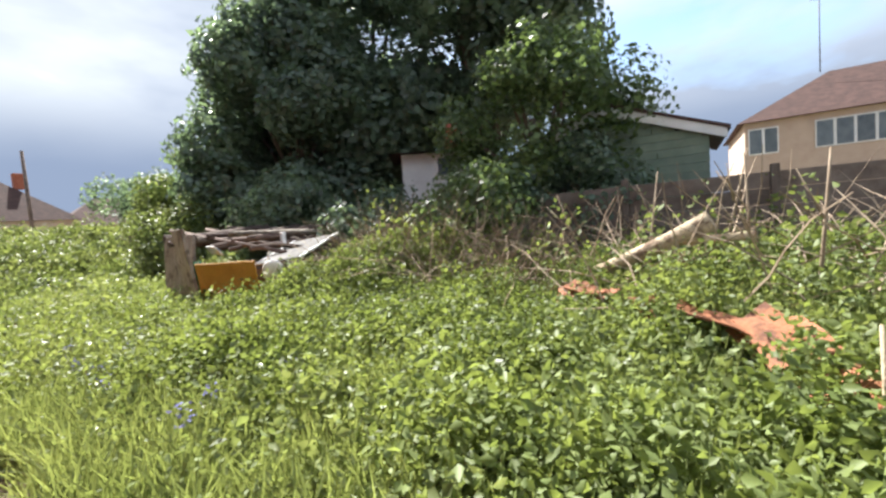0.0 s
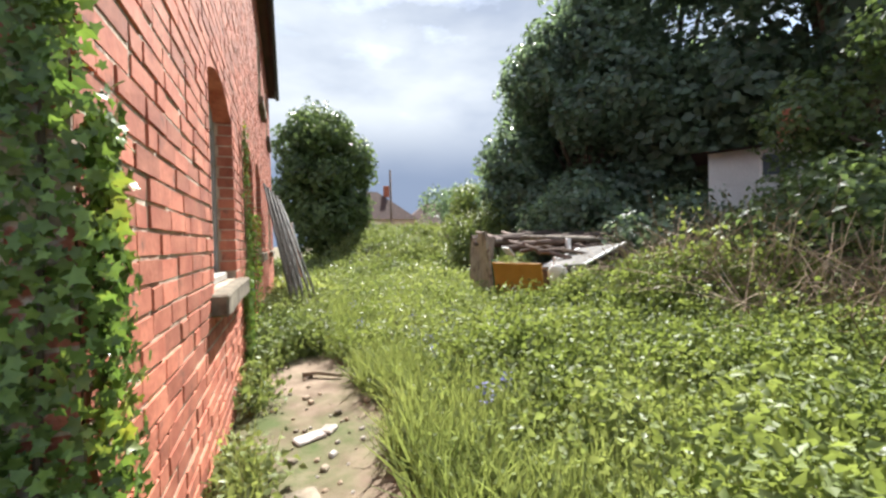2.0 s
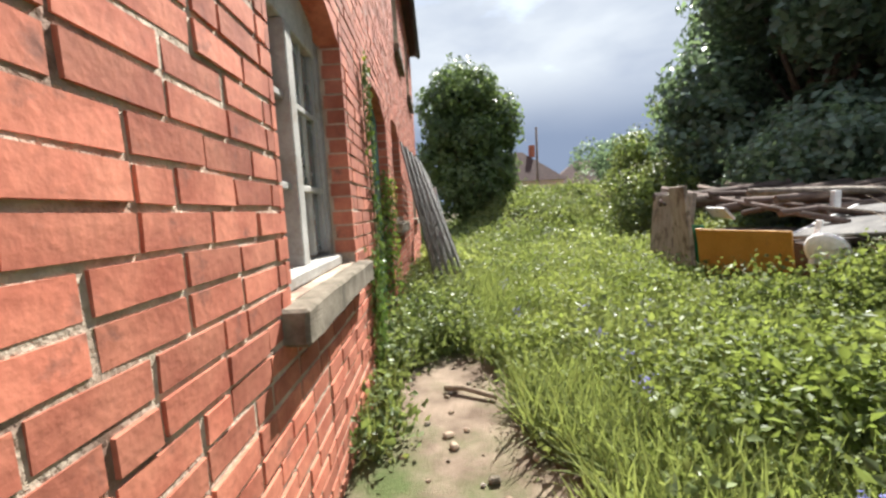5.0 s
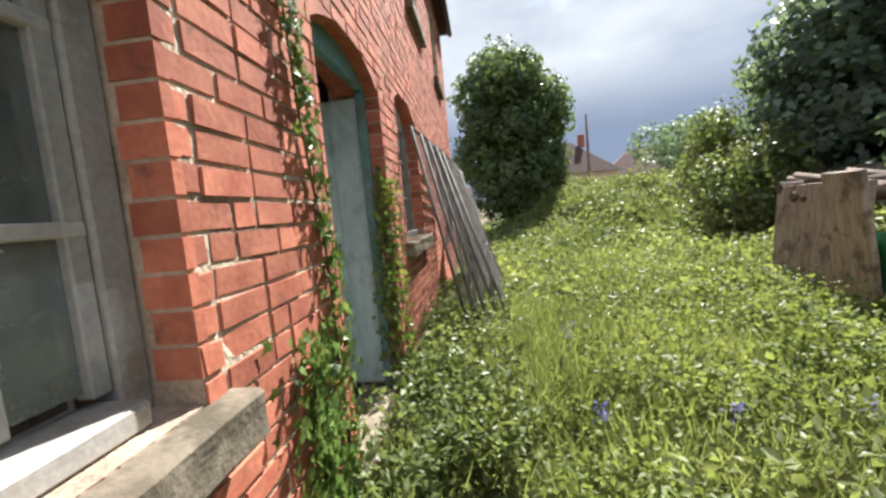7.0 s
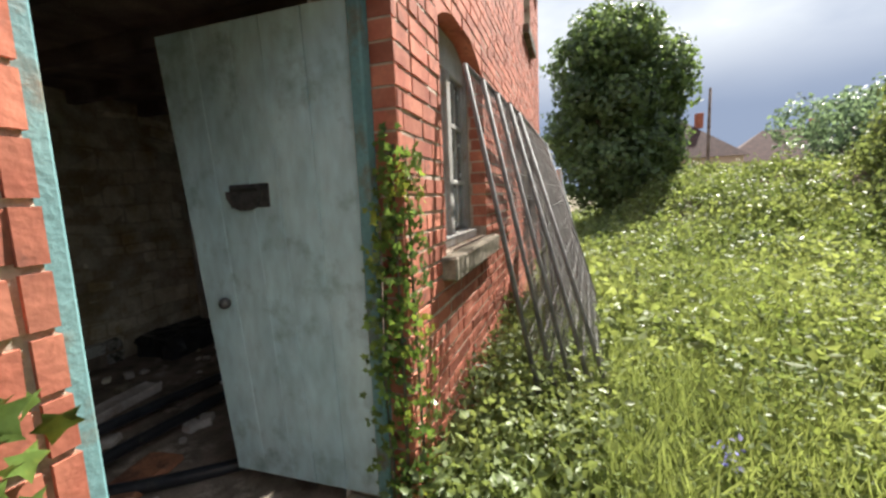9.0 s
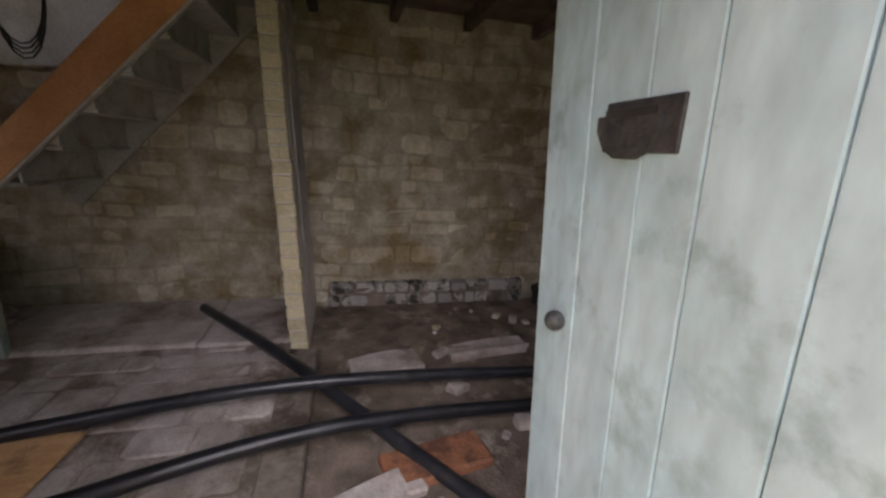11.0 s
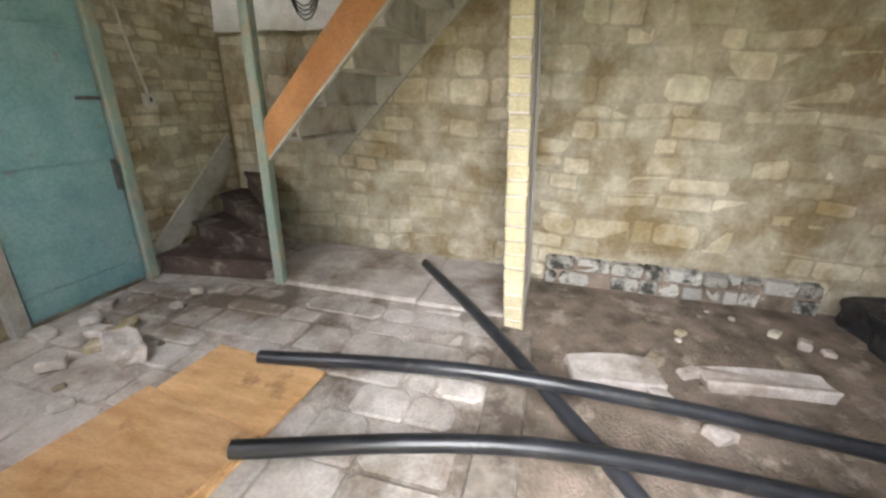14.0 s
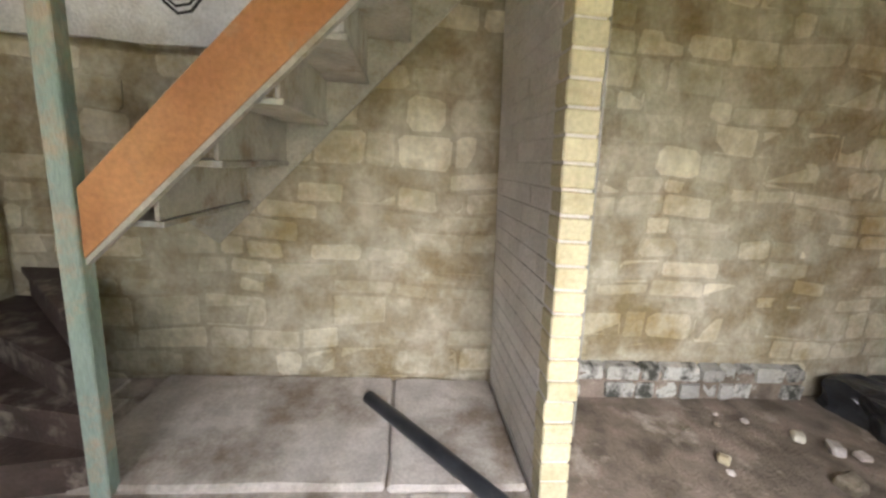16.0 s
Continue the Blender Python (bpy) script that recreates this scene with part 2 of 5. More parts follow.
ELDER = mat("mid_green_elder_leaf", (0.085, 0.13, 0.055), (0.14, 0.195, 0.085), 0.7, 0.42, 0.1, vary=0.4, island=True, see=0.45, spec=0.5)
IVY = mat("glossy_ivy_leaf", (0.07, 0.13, 0.035), (0.165, 0.245, 0.055), 5, 0.35, 0.15, vary=0.5, island=True, see=0.35, dirt=(0.30, 0.30, 0.05), dirt_scale=3.5, dirt_at=(0.54, 0.66), spec=0.5)
TWIG = mat("dead_bramble_stem", (0.22, 0.16, 0.11), (0.38, 0.30, 0.22), 8, 0.9, 0.3, vary=0.35, island=True)
BARK = mat("tree_bark", (0.10, 0.075, 0.055), (0.20, 0.16, 0.125), 8, 0.95, 1.0, stretch=(3, 3, 0.6))
LOGBARK = mat("pale_cut_log", (0.42, 0.33, 0.22), (0.60, 0.50, 0.36), 7, 0.85, 0.6, dirt=(0.22, 0.15, 0.1), dirt_scale=7)
TERRA = mat("rusty_orange_sheet", (0.26, 0.10, 0.05), (0.40, 0.18, 0.095), 5, 0.8, 0.5, dirt=(0.15, 0.07, 0.045), dirt_scale=5)
ORANGE = mat("ochre_laminate_panel", (0.36, 0.17, 0.025), (0.44, 0.22, 0.04), 3, 0.5, 0.1, dirt=(0.25, 0.13, 0.04), dirt_scale=5, dirt_at=(0.58, 0.75))
GREENPANEL = mat("green_painted_board", (0.02, 0.16, 0.07), (0.03, 0.22, 0.10), 5, 0.6, 0.2)
FENCEWOOD = mat("grey_brown_fence_board", (0.13, 0.10, 0.085), (0.22, 0.18, 0.155), 5, 0.9, 0.5, vary=0.15)
SHEDGREEN = mat("sage_green_cladding", (0.16, 0.21, 0.165), (0.22, 0.27, 0.21), 4, 0.8, 0.3, vary=0.08)
ROOFTILE = mat("brown_roof_tile", (0.055, 0.032, 0.028), (0.09, 0.05, 0.043), 3, 0.9, 0.4, vary=0.2)
RENDER = mat("peach_house_render", (0.56, 0.42, 0.33), (0.64, 0.50, 0.40), 2, 0.9, 0.2)
WHITE = mat("white_painted_surface", (0.72, 0.72, 0.72), (0.80, 0.80, 0.80), 4, 0.6, 0.1, dirt=(0.5, 0.48, 0.44), dirt_at=(0.6, 0.8))
STEEL = mat("dull_galvanised_steel", (0.13, 0.125, 0.12), (0.24, 0.23, 0.22), 10, 0.75, 0.2, metal=0.2)
BLUEBELL = mat("violet_bluebell_petal", (0.16, 0.16, 0.50), (0.26, 0.25, 0.62), 5, 0.6, 0, island=True, see=0.3)
BLACK = mat("dark_cable", (0.03, 0.028, 0.025), (0.06, 0.055, 0.05), 8, 0.6, 0.1)
DARKPANE = mat("far_window_glass", (0.10, 0.12, 0.14), (0.16, 0.18, 0.20), 2, 0.1, 0)
GLASS = glass_mat()
FRAMEPAINT = mat("dull_blue_green_frame_paint", (0.11, 0.23, 0.24), (0.18, 0.32, 0.32), 4, 0.6, 0.25, vary=0.05, dirt=(0.16, 0.13, 0.09), dirt_scale=5, dirt_at=(0.52, 0.66))
PALEWEED = mat("pale_weed_leaf", (0.15, 0.20, 0.06), (0.26, 0.31, 0.13), 1.0, 0.6, 0, vary=0.3, island=True, see=0.4)


# ---- building blocks ----
def link(name, verts, faces, material, parent=None, label="", smooth=False):
    me = bpy.data.meshes.new(name)
    me.from_pydata([tuple(v) for v in verts], [], [tuple(f) for f in faces])
    me.materials.append(material)
    if smooth:
        me.shade_smooth()
    ob = new(name, me)
    if parent is not None:
        ob.parent = parent
    if label:
        ob["label"] = label
    return ob


def part(name, bm, material, parent=None, label=""):
    me = bpy.data.meshes.new(name)
    bmesh.ops.recalc_face_normals(bm, faces=bm.faces)
    bm.to_mesh(me)
    bm.free()
    me.materials.append(material)
    ob = new(name, me)
    if parent is not None:
        ob.parent = parent
    if label:
        ob["label"] = label
    return ob


def thing(name, label, category, group="", kind="", at=(0, 0, 0)):
    ob = new(name)
    ob.empty_display_size = 0.1
    ob.location = at
    return tagged(ob, label, category, group, kind)


def block(lo, hi, bevel=0.0, m=None, rough=0.0, cuts=0):
    bm = bmesh.new()
    bmesh.ops.create_cube(bm, size=1)
    s, c = [b - a for a, b in zip(lo, hi)], [(a + b) / 2 for a, b in zip(lo, hi)]
    for v in bm.verts:
        v.co = Vector((v.co.x * s[0] + c[0], v.co.y * s[1] + c[1], v.co.z * s[2] + c[2]))
    if cuts:
        bmesh.ops.subdivide_edges(bm, edges=bm.edges[:], cuts=cuts, use_grid_fill=True)
    if bevel:
        bmesh.ops.bevel(bm, geom=bm.edges[:] if not cuts else [e for e in bm.edges if len(e.link_faces) == 2 and e.calc_face_angle() > 0.5], offset=bevel, segments=1, affect="EDGES")
    if rough:
        for v in bm.verts:
            v.co += Vector(noise.noise_vector(v.co * 9.0)) * rough
    if m is not None:
        bm.transform(m)
    return bm


def tube(points, radius, sides=8, taper=1.0, cap=True):
    bm = bmesh.new()
    pts = [Vector(p) for p in points]
    rings = []
    for i, p in enumerate(pts):
        d = (pts[min(i + 1, len(pts) - 1)] - pts[max(i - 1, 0)]).normalized()
        q = d.to_track_quat("Z", "Y")
        r = radius * (1 + (taper - 1) * i / max(1, len(pts) - 1))
        rings.append([bm.verts.new(p + q @ Vector((r * math.cos(a), r * math.sin(a), 0))) for a in [2 * math.pi * k / sides for k in range(sides)]])
    for a, b in zip(rings, rings[1:]):
        for k in range(sides):
            bm.faces.new((a[k], a[(k + 1) % sides], b[(k + 1) % sides], b[k])).smooth = True
    if cap:
        bm.faces.new(rings[0][::-1])
        bm.faces.new(rings[-1])
    return bm


def prism(outline, lo, hi, axis=0):
    """An outline of (a, b) pairs pushed along one axis from lo to hi."""
    bm = bmesh.new()
    def put(a, b, c):
        v = [a, b]
        v.insert(axis, c)
        return bm.verts.new(v)
    one, two = [put(a, b, lo) for a, b in outline], [put(a, b, hi) for a, b in outline]
    bm.faces.new(one)
    bm.faces.new(two[::-1])
    for i in range(len(outline)):
        j = (i + 1) % len(outline)
        bm.faces.new((one[i], two[i], two[j], one[j]))
    return bm


def holed(lo, hi, holes, axis):
    """A wall between two corners with rectangular openings (a0, b0, a1, b1) in its plane."""
    u = [i for i in range(3) if i != axis]
    a = sorted({lo[u[0]], hi[u[0]], *[h[0] for h in holes], *[h[2] for h in holes]})
    b = sorted({lo[u[1]], hi[u[1]], *[h[1] for h in holes], *[h[3] for h in holes]})
    full = lambda i, j: 0 <= i < len(a) - 1 and 0 <= j < len(b) - 1 and not any(h[0] < (a[i] + a[i + 1]) / 2 < h[2] and h[1] < (b[j] + b[j + 1]) / 2 < h[3] for h in holes)
    verts, faces = [], []
    def quad(*pts):
        for p, q, r in pts:
            v = [p, q]
            v.insert(axis, r)
            verts.append(v)
        faces.append(range(len(verts) - 4, len(verts)))
    l, h = lo[axis], hi[axis]
    for i in range(len(a) - 1):
        for j in range(len(b) - 1):
            if not full(i, j):
                continue
            p, q, r, s = a[i], a[i + 1], b[j], b[j + 1]
            quad((p, r, h), (q, r, h), (q, s, h), (p, s, h))
            quad((p, r, l), (p, s, l), (q, s, l), (q, r, l))
            if not full(i - 1, j):
                quad((p, r, l), (p, r, h), (p, s, h), (p, s, l))
            if not full(i + 1, j):
                quad((q, r, l), (q, s, l), (q, s, h), (q, r, h))
            if not full(i, j - 1):
                quad((p, r, l), (q, r, l), (q, r, h), (p, r, h))
            if not full(i, j + 1):
                quad((p, s, l), (p, s, h), (q, s, h), (q, s, l))
    return verts, faces


def leaf_mesh(name, pts, size, up=0.4, material=None, parent=None, wide=0.62, lobed=False, out=None, droop=0.0, rng=None):
    """Many single leaves at pts (n, 3): folded leaves, thin bent grass blades, or five-pointed ivy leaves lying along out."""
    rng = rng or np.random.default_rng(5)
    n = len(pts)
    ax = rng.normal(size=(n, 3))
    ax[:, 2] = ax[:, 2] * 0.6 + up - droop
    if out is not None:
        ax -= out * (ax * out).sum(1, keepdims=True) * 0.85
    ax /= np.linalg.norm(ax, axis=1, keepdims=True)
    ref = rng.normal(size=(n, 3)) if out is None else out + rng.normal(size=(n, 3)) * 0.35
    sd = np.cross(ax, ref)
    sd /= np.linalg.norm(sd, axis=1, keepdims=True) + 1e-9
    nr = np.cross(sd, ax)
    s = (size * rng.uniform(0.6, 1.35, n))[:, None]
    if lobed:
        shape = [(0.1, 0, 0), (-0.05, 0.36, 0.03), (0.22, 0.30, 0.0), (0.40, 0.52, 0.04), (0.56, 0.20, 0.0), (1.0, 0, -0.10), (0.56, -0.20, 0.0), (0.40, -0.52, 0.04), (0.22, -0.30, 0.0), (-0.05, -0.36, 0.03)]
        tri = [(0, k, k + 1) for k in range(1, 9)]
    elif wide < 0.1:
        shape = [(0, wide, 0), (0, -wide, 0), (0.55, wide * 0.8, 0.06), (0.55, -wide * 0.8, 0.06), (1, 0, -0.12)]
        tri = [(0, 1, 3), (0, 3, 2), (2, 3, 4)]
    else:
        shape = [(0, 0, 0), (0.45, wide / 2, 0.1), (1, 0, -0.12), (0.45, -wide / 2, 0.1)]
        tri = [(0, 1, 2), (0, 2, 3)]
    k = len(shape)
    v = np.stack([pts + s * (ax * a + sd * b + nr * c) for a, b, c in shape], 1).reshape(-1, 3)
    base = np.arange(n)[:, None, None] * k
    f = (base + np.array(tri)[None]).reshape(-1, 3)
    me = bpy.data.meshes.new(name)
    me.vertices.add(len(v))
    me.vertices.foreach_set("co", v.astype(np.float32).ravel())
    me.loops.add(f.size)
    me.loops.foreach_set("vertex_index", f.astype(np.int32).ravel())
    me.polygons.add(len(f))
    me.polygons.foreach_set("loop_start", np.arange(0, f.size, 3, dtype=np.int32))
    me.update(calc_edges=True)
    me.materials.append(material)
    ob = new(name, me)
    if parent is not None:
        ob.parent = parent
    return ob


def fbm(x, y, s, seed=0.0):
    return np.sin(x * s * 1.3 + seed) * np.cos(y * s * 1.1 - seed * 1.7) * 0.5 + np.sin(x * s * 2.9 + y * s * 2.3 + seed * 3) * 0.3 + np.sin(y * s * 5.1 - x * s * 3.7 + seed) * 0.2


MOUNDS = [(5.9, 1.9, 1.4, 0.75), (4.6, 2.9, 0.9, 0.30), (5.6, -1.3, 1.5, 0.30), (3.9, -1.7, 1.0, 0.15), (6.4, 7.6, 1.6, 0.6), (6.0, -4.0, 2.0, 0.5)]


def land(x, y):
    """The garden's ground: nearly level, with heaps of growth and a bank at the far end."""
    x, y = np.asarray(x, float), np.asarray(y, float)
    z = 0.07 + 0.03 * fbm(x, y, 0.8) * np.clip(x / 2, 0, 1)
    for a, b, r, h in MOUNDS:
        z = z + h * np.exp(-((x - a) ** 2 + (y - b) ** 2) / r ** 2)
    t = np.clip((y - 11 + 0.15 * x) / 7, 0, 1) * np.clip((x - 0.9) / 3, 0, 1) * np.clip((45 - y) / 20, 0, 1)
    return z + (1.55 + 0.4 * fbm(x, y, 0.6, 2)) * t * t * (3 - 2 * t)

# ---- ground ----
FLOOR = 0.17
gx = np.concatenate([np.linspace(-400, -12, 12), np.linspace(-8, 14, 80), np.linspace(18, 400, 14)])
gy = np.concatenate([np.linspace(-400, -12, 12), np.linspace(-8, 26, 110), np.linspace(30, 400, 14)])
X, Y = np.meshgrid(gx, gy)
Z = land(X, Y)
Z = np.where((X < -0.02) & (X > -4.3) & (Y > -0.5) & (Y < 12.5), -0.1, Z)
nx = len(gx)
ground = link("ground", np.stack([X, Y, Z], -1).reshape(-1, 3), [(j * nx + i, j * nx + i + 1, (j + 1) * nx + i + 1, (j + 1) * nx + i) for j in range(len(gy) - 1) for i in range(nx - 1)], SOIL, smooth=True)
tagged(ground, "dry bare soil and weedy ground of an overgrown garden", "ground", kind="structure")

# ---- the red brick building ----
EAVE, END0, END1, BACK = 5.9, -0.27, 12.0, -3.58
WIN1, DOOR, WIN2, WIN3 = (1.33, 1.06, 2.43, 2.50), (3.36, 0.0, 4.54, 2.52), (5.12, 1.22, 6.22, 2.62), (9.0, 1.2, 10.1, 2.6)
UP = [(1.3, 3.95, 2.3, 5.3), (6.5, 3.95, 7.5, 5.3), (9.3, 3.95, 10.3, 5.3)]
OPENINGS = [WIN1, DOOR, WIN2, WIN3, *UP]
v, f = holed((-0.35, END0, -0.1), (-0.006, END1, EAVE), OPENINGS, 0)
wall_front = tagged(link("wall_front", v, f, MORTAR), "weathered red brick house wall with pale lime mortar", "wall", kind="structure")
v, f = holed((-0.37, 0.96, FLOOR - 0.2), (-0.352, 6.6, 2.62), [WIN1, DOOR, WIN2], 0)
tagged(link("wall_front_lining", v, f, PLASTER), "grubby whitewashed inner face of the front wall", "wall", kind="structure")
v, f = holed((BACK - 0.35, END0, -0.1), (BACK - 0.03, END1, EAVE), [], 0)
wall_back = tagged(link("wall_back", v, f, STONE_JOINT), "limewashed rubble stone back wall, damp at its foot", "wall", kind="structure")
wall_end = tagged(link("wall_end", *holed((BACK - 0.35, END0 + 0.012, -0.1), (-0.352, END0 + 0.33, EAVE), [], 1), MORTAR), "brick end wall with flaking whitewash and ivy", "wall", kind="structure")
tagged(link("wall_far", *holed((BACK - 0.35, END1 - 0.3, -0.1), (-0.352, END1, EAVE), [], 1), MORTAR), "brick far end wall of the house", "wall", kind="structure")
tagged(link("wall_left", *holed((BACK - 0.02, 0.72, -0.1), (-0.372, 0.955, 2.62), [], 1), STONE_JOINT), "painted brick cross wall of the room", "wall", kind="structure")
tagged(link("wall_right", *holed((BACK - 0.02, 6.6, -0.1), (-0.372, 6.85, 2.62), [], 1), PLASTER), "grubby plastered cross wall of the room", "wall", kind="structure")
tagged(link("ceiling", *holed((BACK - 0.02, 0.72, 2.62), (-0.372, 6.85, 2.70), [(BACK - 0.015, 0.97, -2.70, 3.45)], 2), WOODDARK), "dark boarded ceiling with a stairwell opening", "ceiling", kind="structure")
for k in range(9):
    tagged(part("ceiling_beam", block((BACK - 0.02 if k > 3 else -2.695, 1.2 + k * 0.62, 2.50), (-0.375, 1.27 + k * 0.62, 2.617), 0.006), WOODDARK), "dark old timber ceiling joist", "beam", group="joists", kind="structure")
roof = tagged(part("roof", prism([(-0.0 + 0.28, EAVE - 0.06), (0.28, EAVE + 0.06), (-2.0, EAVE + 1.9), (BACK - 0.7, EAVE + 0.06), (BACK - 0.7, EAVE - 0.06)], END0 - 0.15, END1 + 0.15, 1), ROOFTILE), "dark slate pitched roof", "roof", kind="structure")
gutter = tagged(part("gutter", tube([(0.24, END0, EAVE - 0.12), (0.24, END1, EAVE - 0.12)], 0.06), BLACK), "dark eaves gutter", "gutter", kind="structure")

# inner floor: flags on one side, lower earth on the other
floor = tagged(part("floor", block((BACK - 0.02, 0.955, -0.12), (-0.012, 6.6, 0.085)), EARTH), "damp earth floor strewn with rubble", "floor", kind="structure")


def arch(parent, o, rise=0.16):
    """Brick infill that turns an opening's square head into a segmental arch, with its ring of bricks."""
    y0, _, y1, z1 = o
    n, w = 10, y1 - y0
    arc = [(y0 + w * k / n, z1 - rise + rise * math.sin(math.pi * k / n) ** 0.8) for k in range(n + 1)]
    part("arch_infill", prism([*arc, (y1, z1 + 0.004), (y0, z1 + 0.004)], -0.345, -0.006, 0), BRICK, parent)


for o in (WIN1, DOOR, WIN2, WIN3):
    arch(wall_front, o)


def window_unit(o, name, label, broken, whole=()):
    """A flaking timber casement set back in its opening, with glazing bars, panes and a stone sill."""
    y0, z0, y1, z1 = o
    w = thing(name, label, "window", "front windows", "structure")
    x0, x1 = -0.20, -0.13
    fr = part("window_frame", block((x0, y0 + 0.005, z0 + 0.002), (x1, y0 + 0.085, z1 - 0.16), 0.006), WOODWHITE, w)
    part("frame_side", block((x0, y1 - 0.085, z0 + 0.002), (x1, y1 - 0.005, z1 - 0.16), 0.006), WOODWHITE, w)
    part("frame_foot", block((x0, y0 + 0.087, z0 + 0.002), (x1 + 0.07, y1 - 0.087, z0 + 0.06), 0.008, rough=0.004, cuts=3), WOODWHITE, w)
    part("frame_head", block((x0, y0 + 0.087, z1 - 0.26), (x1, y1 - 0.087, z1 - 0.02), 0.006), WOODWHITE, w)
    mid = (y0 + y1) / 2
    part("mullion", block((x0 - 0.01, mid - 0.045, z0 + 0.058), (x1 + 0.015, mid + 0.045, z1 - 0.262), 0.006), WOODWHITE, w)
    zs = [z0 + 0.08, z0 + 0.30 * (z1 - z0), z0 + 0.58 * (z1 - z0), z1 - 0.262]
    for a, b, side in ((y0 + 0.087, mid - 0.047, 0), (mid + 0.047, y1 - 0.087, 1)):
        sash = part("sash", block((x0 + 0.012, a, zs[1] - 0.016), (x1 - 0.012, b, zs[1] + 0.016), 0.004), WOODWHITE, w)
        part("glazing_bar", block((x0 + 0.012, a, zs[2] - 0.016), (x1 - 0.012, b, zs[2] + 0.016), 0.004), WOODWHITE, w)
        part("glazing_bar", block((x0 + 0.014, a, zs[0]), (x1 - 0.014, a + 0.045, zs[3]), 0.004), WOODWHITE, w)
        rotten = side == 0 and (0, 1) in broken
        if not rotten:
            part("glazing_bar", block((x0 + 0.014, b - 0.045, zs[0]), (x1 - 0.014, b, zs[3]), 0.004), WOODWHITE, w)
        c = (a + b) / 2 + 0.01
        part("glazing_bar", block((x0 + 0.02, c - 0.013, zs[1] if rotten else zs[0]), (x1 - 0.02, c + 0.013, zs[3]), 0.004), WOODWHITE, w)
        for k in range(3):
            for col, (p0, p1) in enumerate(((a + 0.046, c - 0.014), (c + 0.014, b - 0.046))):
                if (side, k) in broken and not (side, k, col) in whole:
                    continue
                p = part("pane", block((-0.169, p0, zs[k] + 0.017), (-0.165, p1, zs[k + 1] - 0.017)), GLASS, w)
                p.visible_shadow = False
    part("window_sill", block((-0.13, y0 - 0.10, z0 - 0.135), (0.085, y1 + 0.10, z0 - 0.004), 0.012, rough=0.010, cuts=7), CONCRETE, w, "chipped pale stone sill")
    return w


window_unit(WIN1, "window_1", "flaking white casement window with broken panes and stone sill", {(0, 0), (1, 0), (0, 1)}, {(1, 0, 1)})
window_unit(WIN2, "window_2", "flaking white casement window behind leaning fence panels", {(0, 0)})
window_unit(WIN3, "window_3", "weathered casement window in the brick front", set())
for k, o in enumerate(UP):
    window_unit(o, f"window_{k + 4}", "upstairs casement window in the brick front", set())
rail = thing("timber_board", "loose grey board fixed across a broken window", "board")
part("plank", block((-0.28, WIN1[0] + 0.02, 1.33), (-0.25, WIN1[2] - 0.02, 1.46), 0.004, rough=0.003, cuts=2), WOODGREY, rail)

# front door, standing open into the room, and its frame
frame_d = thing("door_frame", "turquoise painted door frame with peeling paint", "door frame", kind="structure")
part("jamb", block((-0.155, 4.463, FLOOR), (-0.10, 4.535, 2.36), 0.006), FRAMEPAINT, frame_d)
part("jamb", block((-0.155, 3.363, FLOOR), (-0.10, 3.445, 2.36), 0.006), FRAMEPAINT, frame_d)
part("head", block((-0.155, 3.363, 2.362), (-0.10, 4.535, 2.518), 0.006), FRAMEPAINT, frame_d)
part("threshold", block((-0.34, 3.37, 0.0), (-0.07, 4.53, FLOOR + 0.01), 0.01, rough=0.006, cuts=3), CONCRETE, frame_d, "worn stone threshold")
door_1 = thing("door_1", "pale blue flaking plank door standing wide open", "door", kind="structure")
LEAF0, LEAF1 = -1.06, -0.16
cuts_x = [LEAF1, -0.36, -0.545, -0.685, -0.865, -1.06]
for a, b in zip(cuts_x[1:], cuts_x):
    part("plank", block((a + 0.0015, 4.508, FLOOR + 0.03), (b - 0.0015, 4.534, 2.33), 0.003), TEAL, door_1)
for z in (0.45, 1.2, 2.0):
    part("ledge", block((LEAF0 + 0.03, 4.5345, z), (-0.40, 4.55, z + 0.12), 0.004), TEAL, door_1)
for o in door_1.children:
    for v in o.data.vertices:
        v.co.x -= 0.10 * (v.co.z - 1.0) * (LEAF1 - v.co.x) / 0.9
plate = part("letter_plate", block((-0.84, 4.5, 1.525), (-0.62, 4.5078, 1.63), 0.003), IRON, door_1, "rusty iron letter plate with flap")
part("flap", prism([(-0.85, 1.60), (-0.66, 1.60), (-0.66, 1.57), (-0.68, 1.53), (-0.72, 1.512), (-0.78, 1.512), (-0.82, 1.53), (-0.85, 1.57)], 4.488, 4.4995, 1), IRON, plate)
part("slot", block((-0.82, 4.485, 1.596), (-0.67, 4.4875, 1.611)), BLACK, plate)
bm = bmesh.new()
bmesh.ops.create_uvsphere(bm, u_segments=14, v_segments=10, radius=0.028, matrix=pose(-0.925, 4.488, 1.075))
knob = part("knob", bm, IRON, door_1, "rusted round door knob")
part("spindle", tube([(-0.925, 4.49, 1.075), (-0.925, 4.5078, 1.075)], 0.02, 12), IRON, knob)

# ---- bricks of the front, pieces with recessed joints ----
COURSE, BL = 0.086, 0.232
rb = random.Random(4)
NEAR = [(2.48, 3.36, 0.75, 2.35), (END0, 1.18, 0.55, 1.55)]


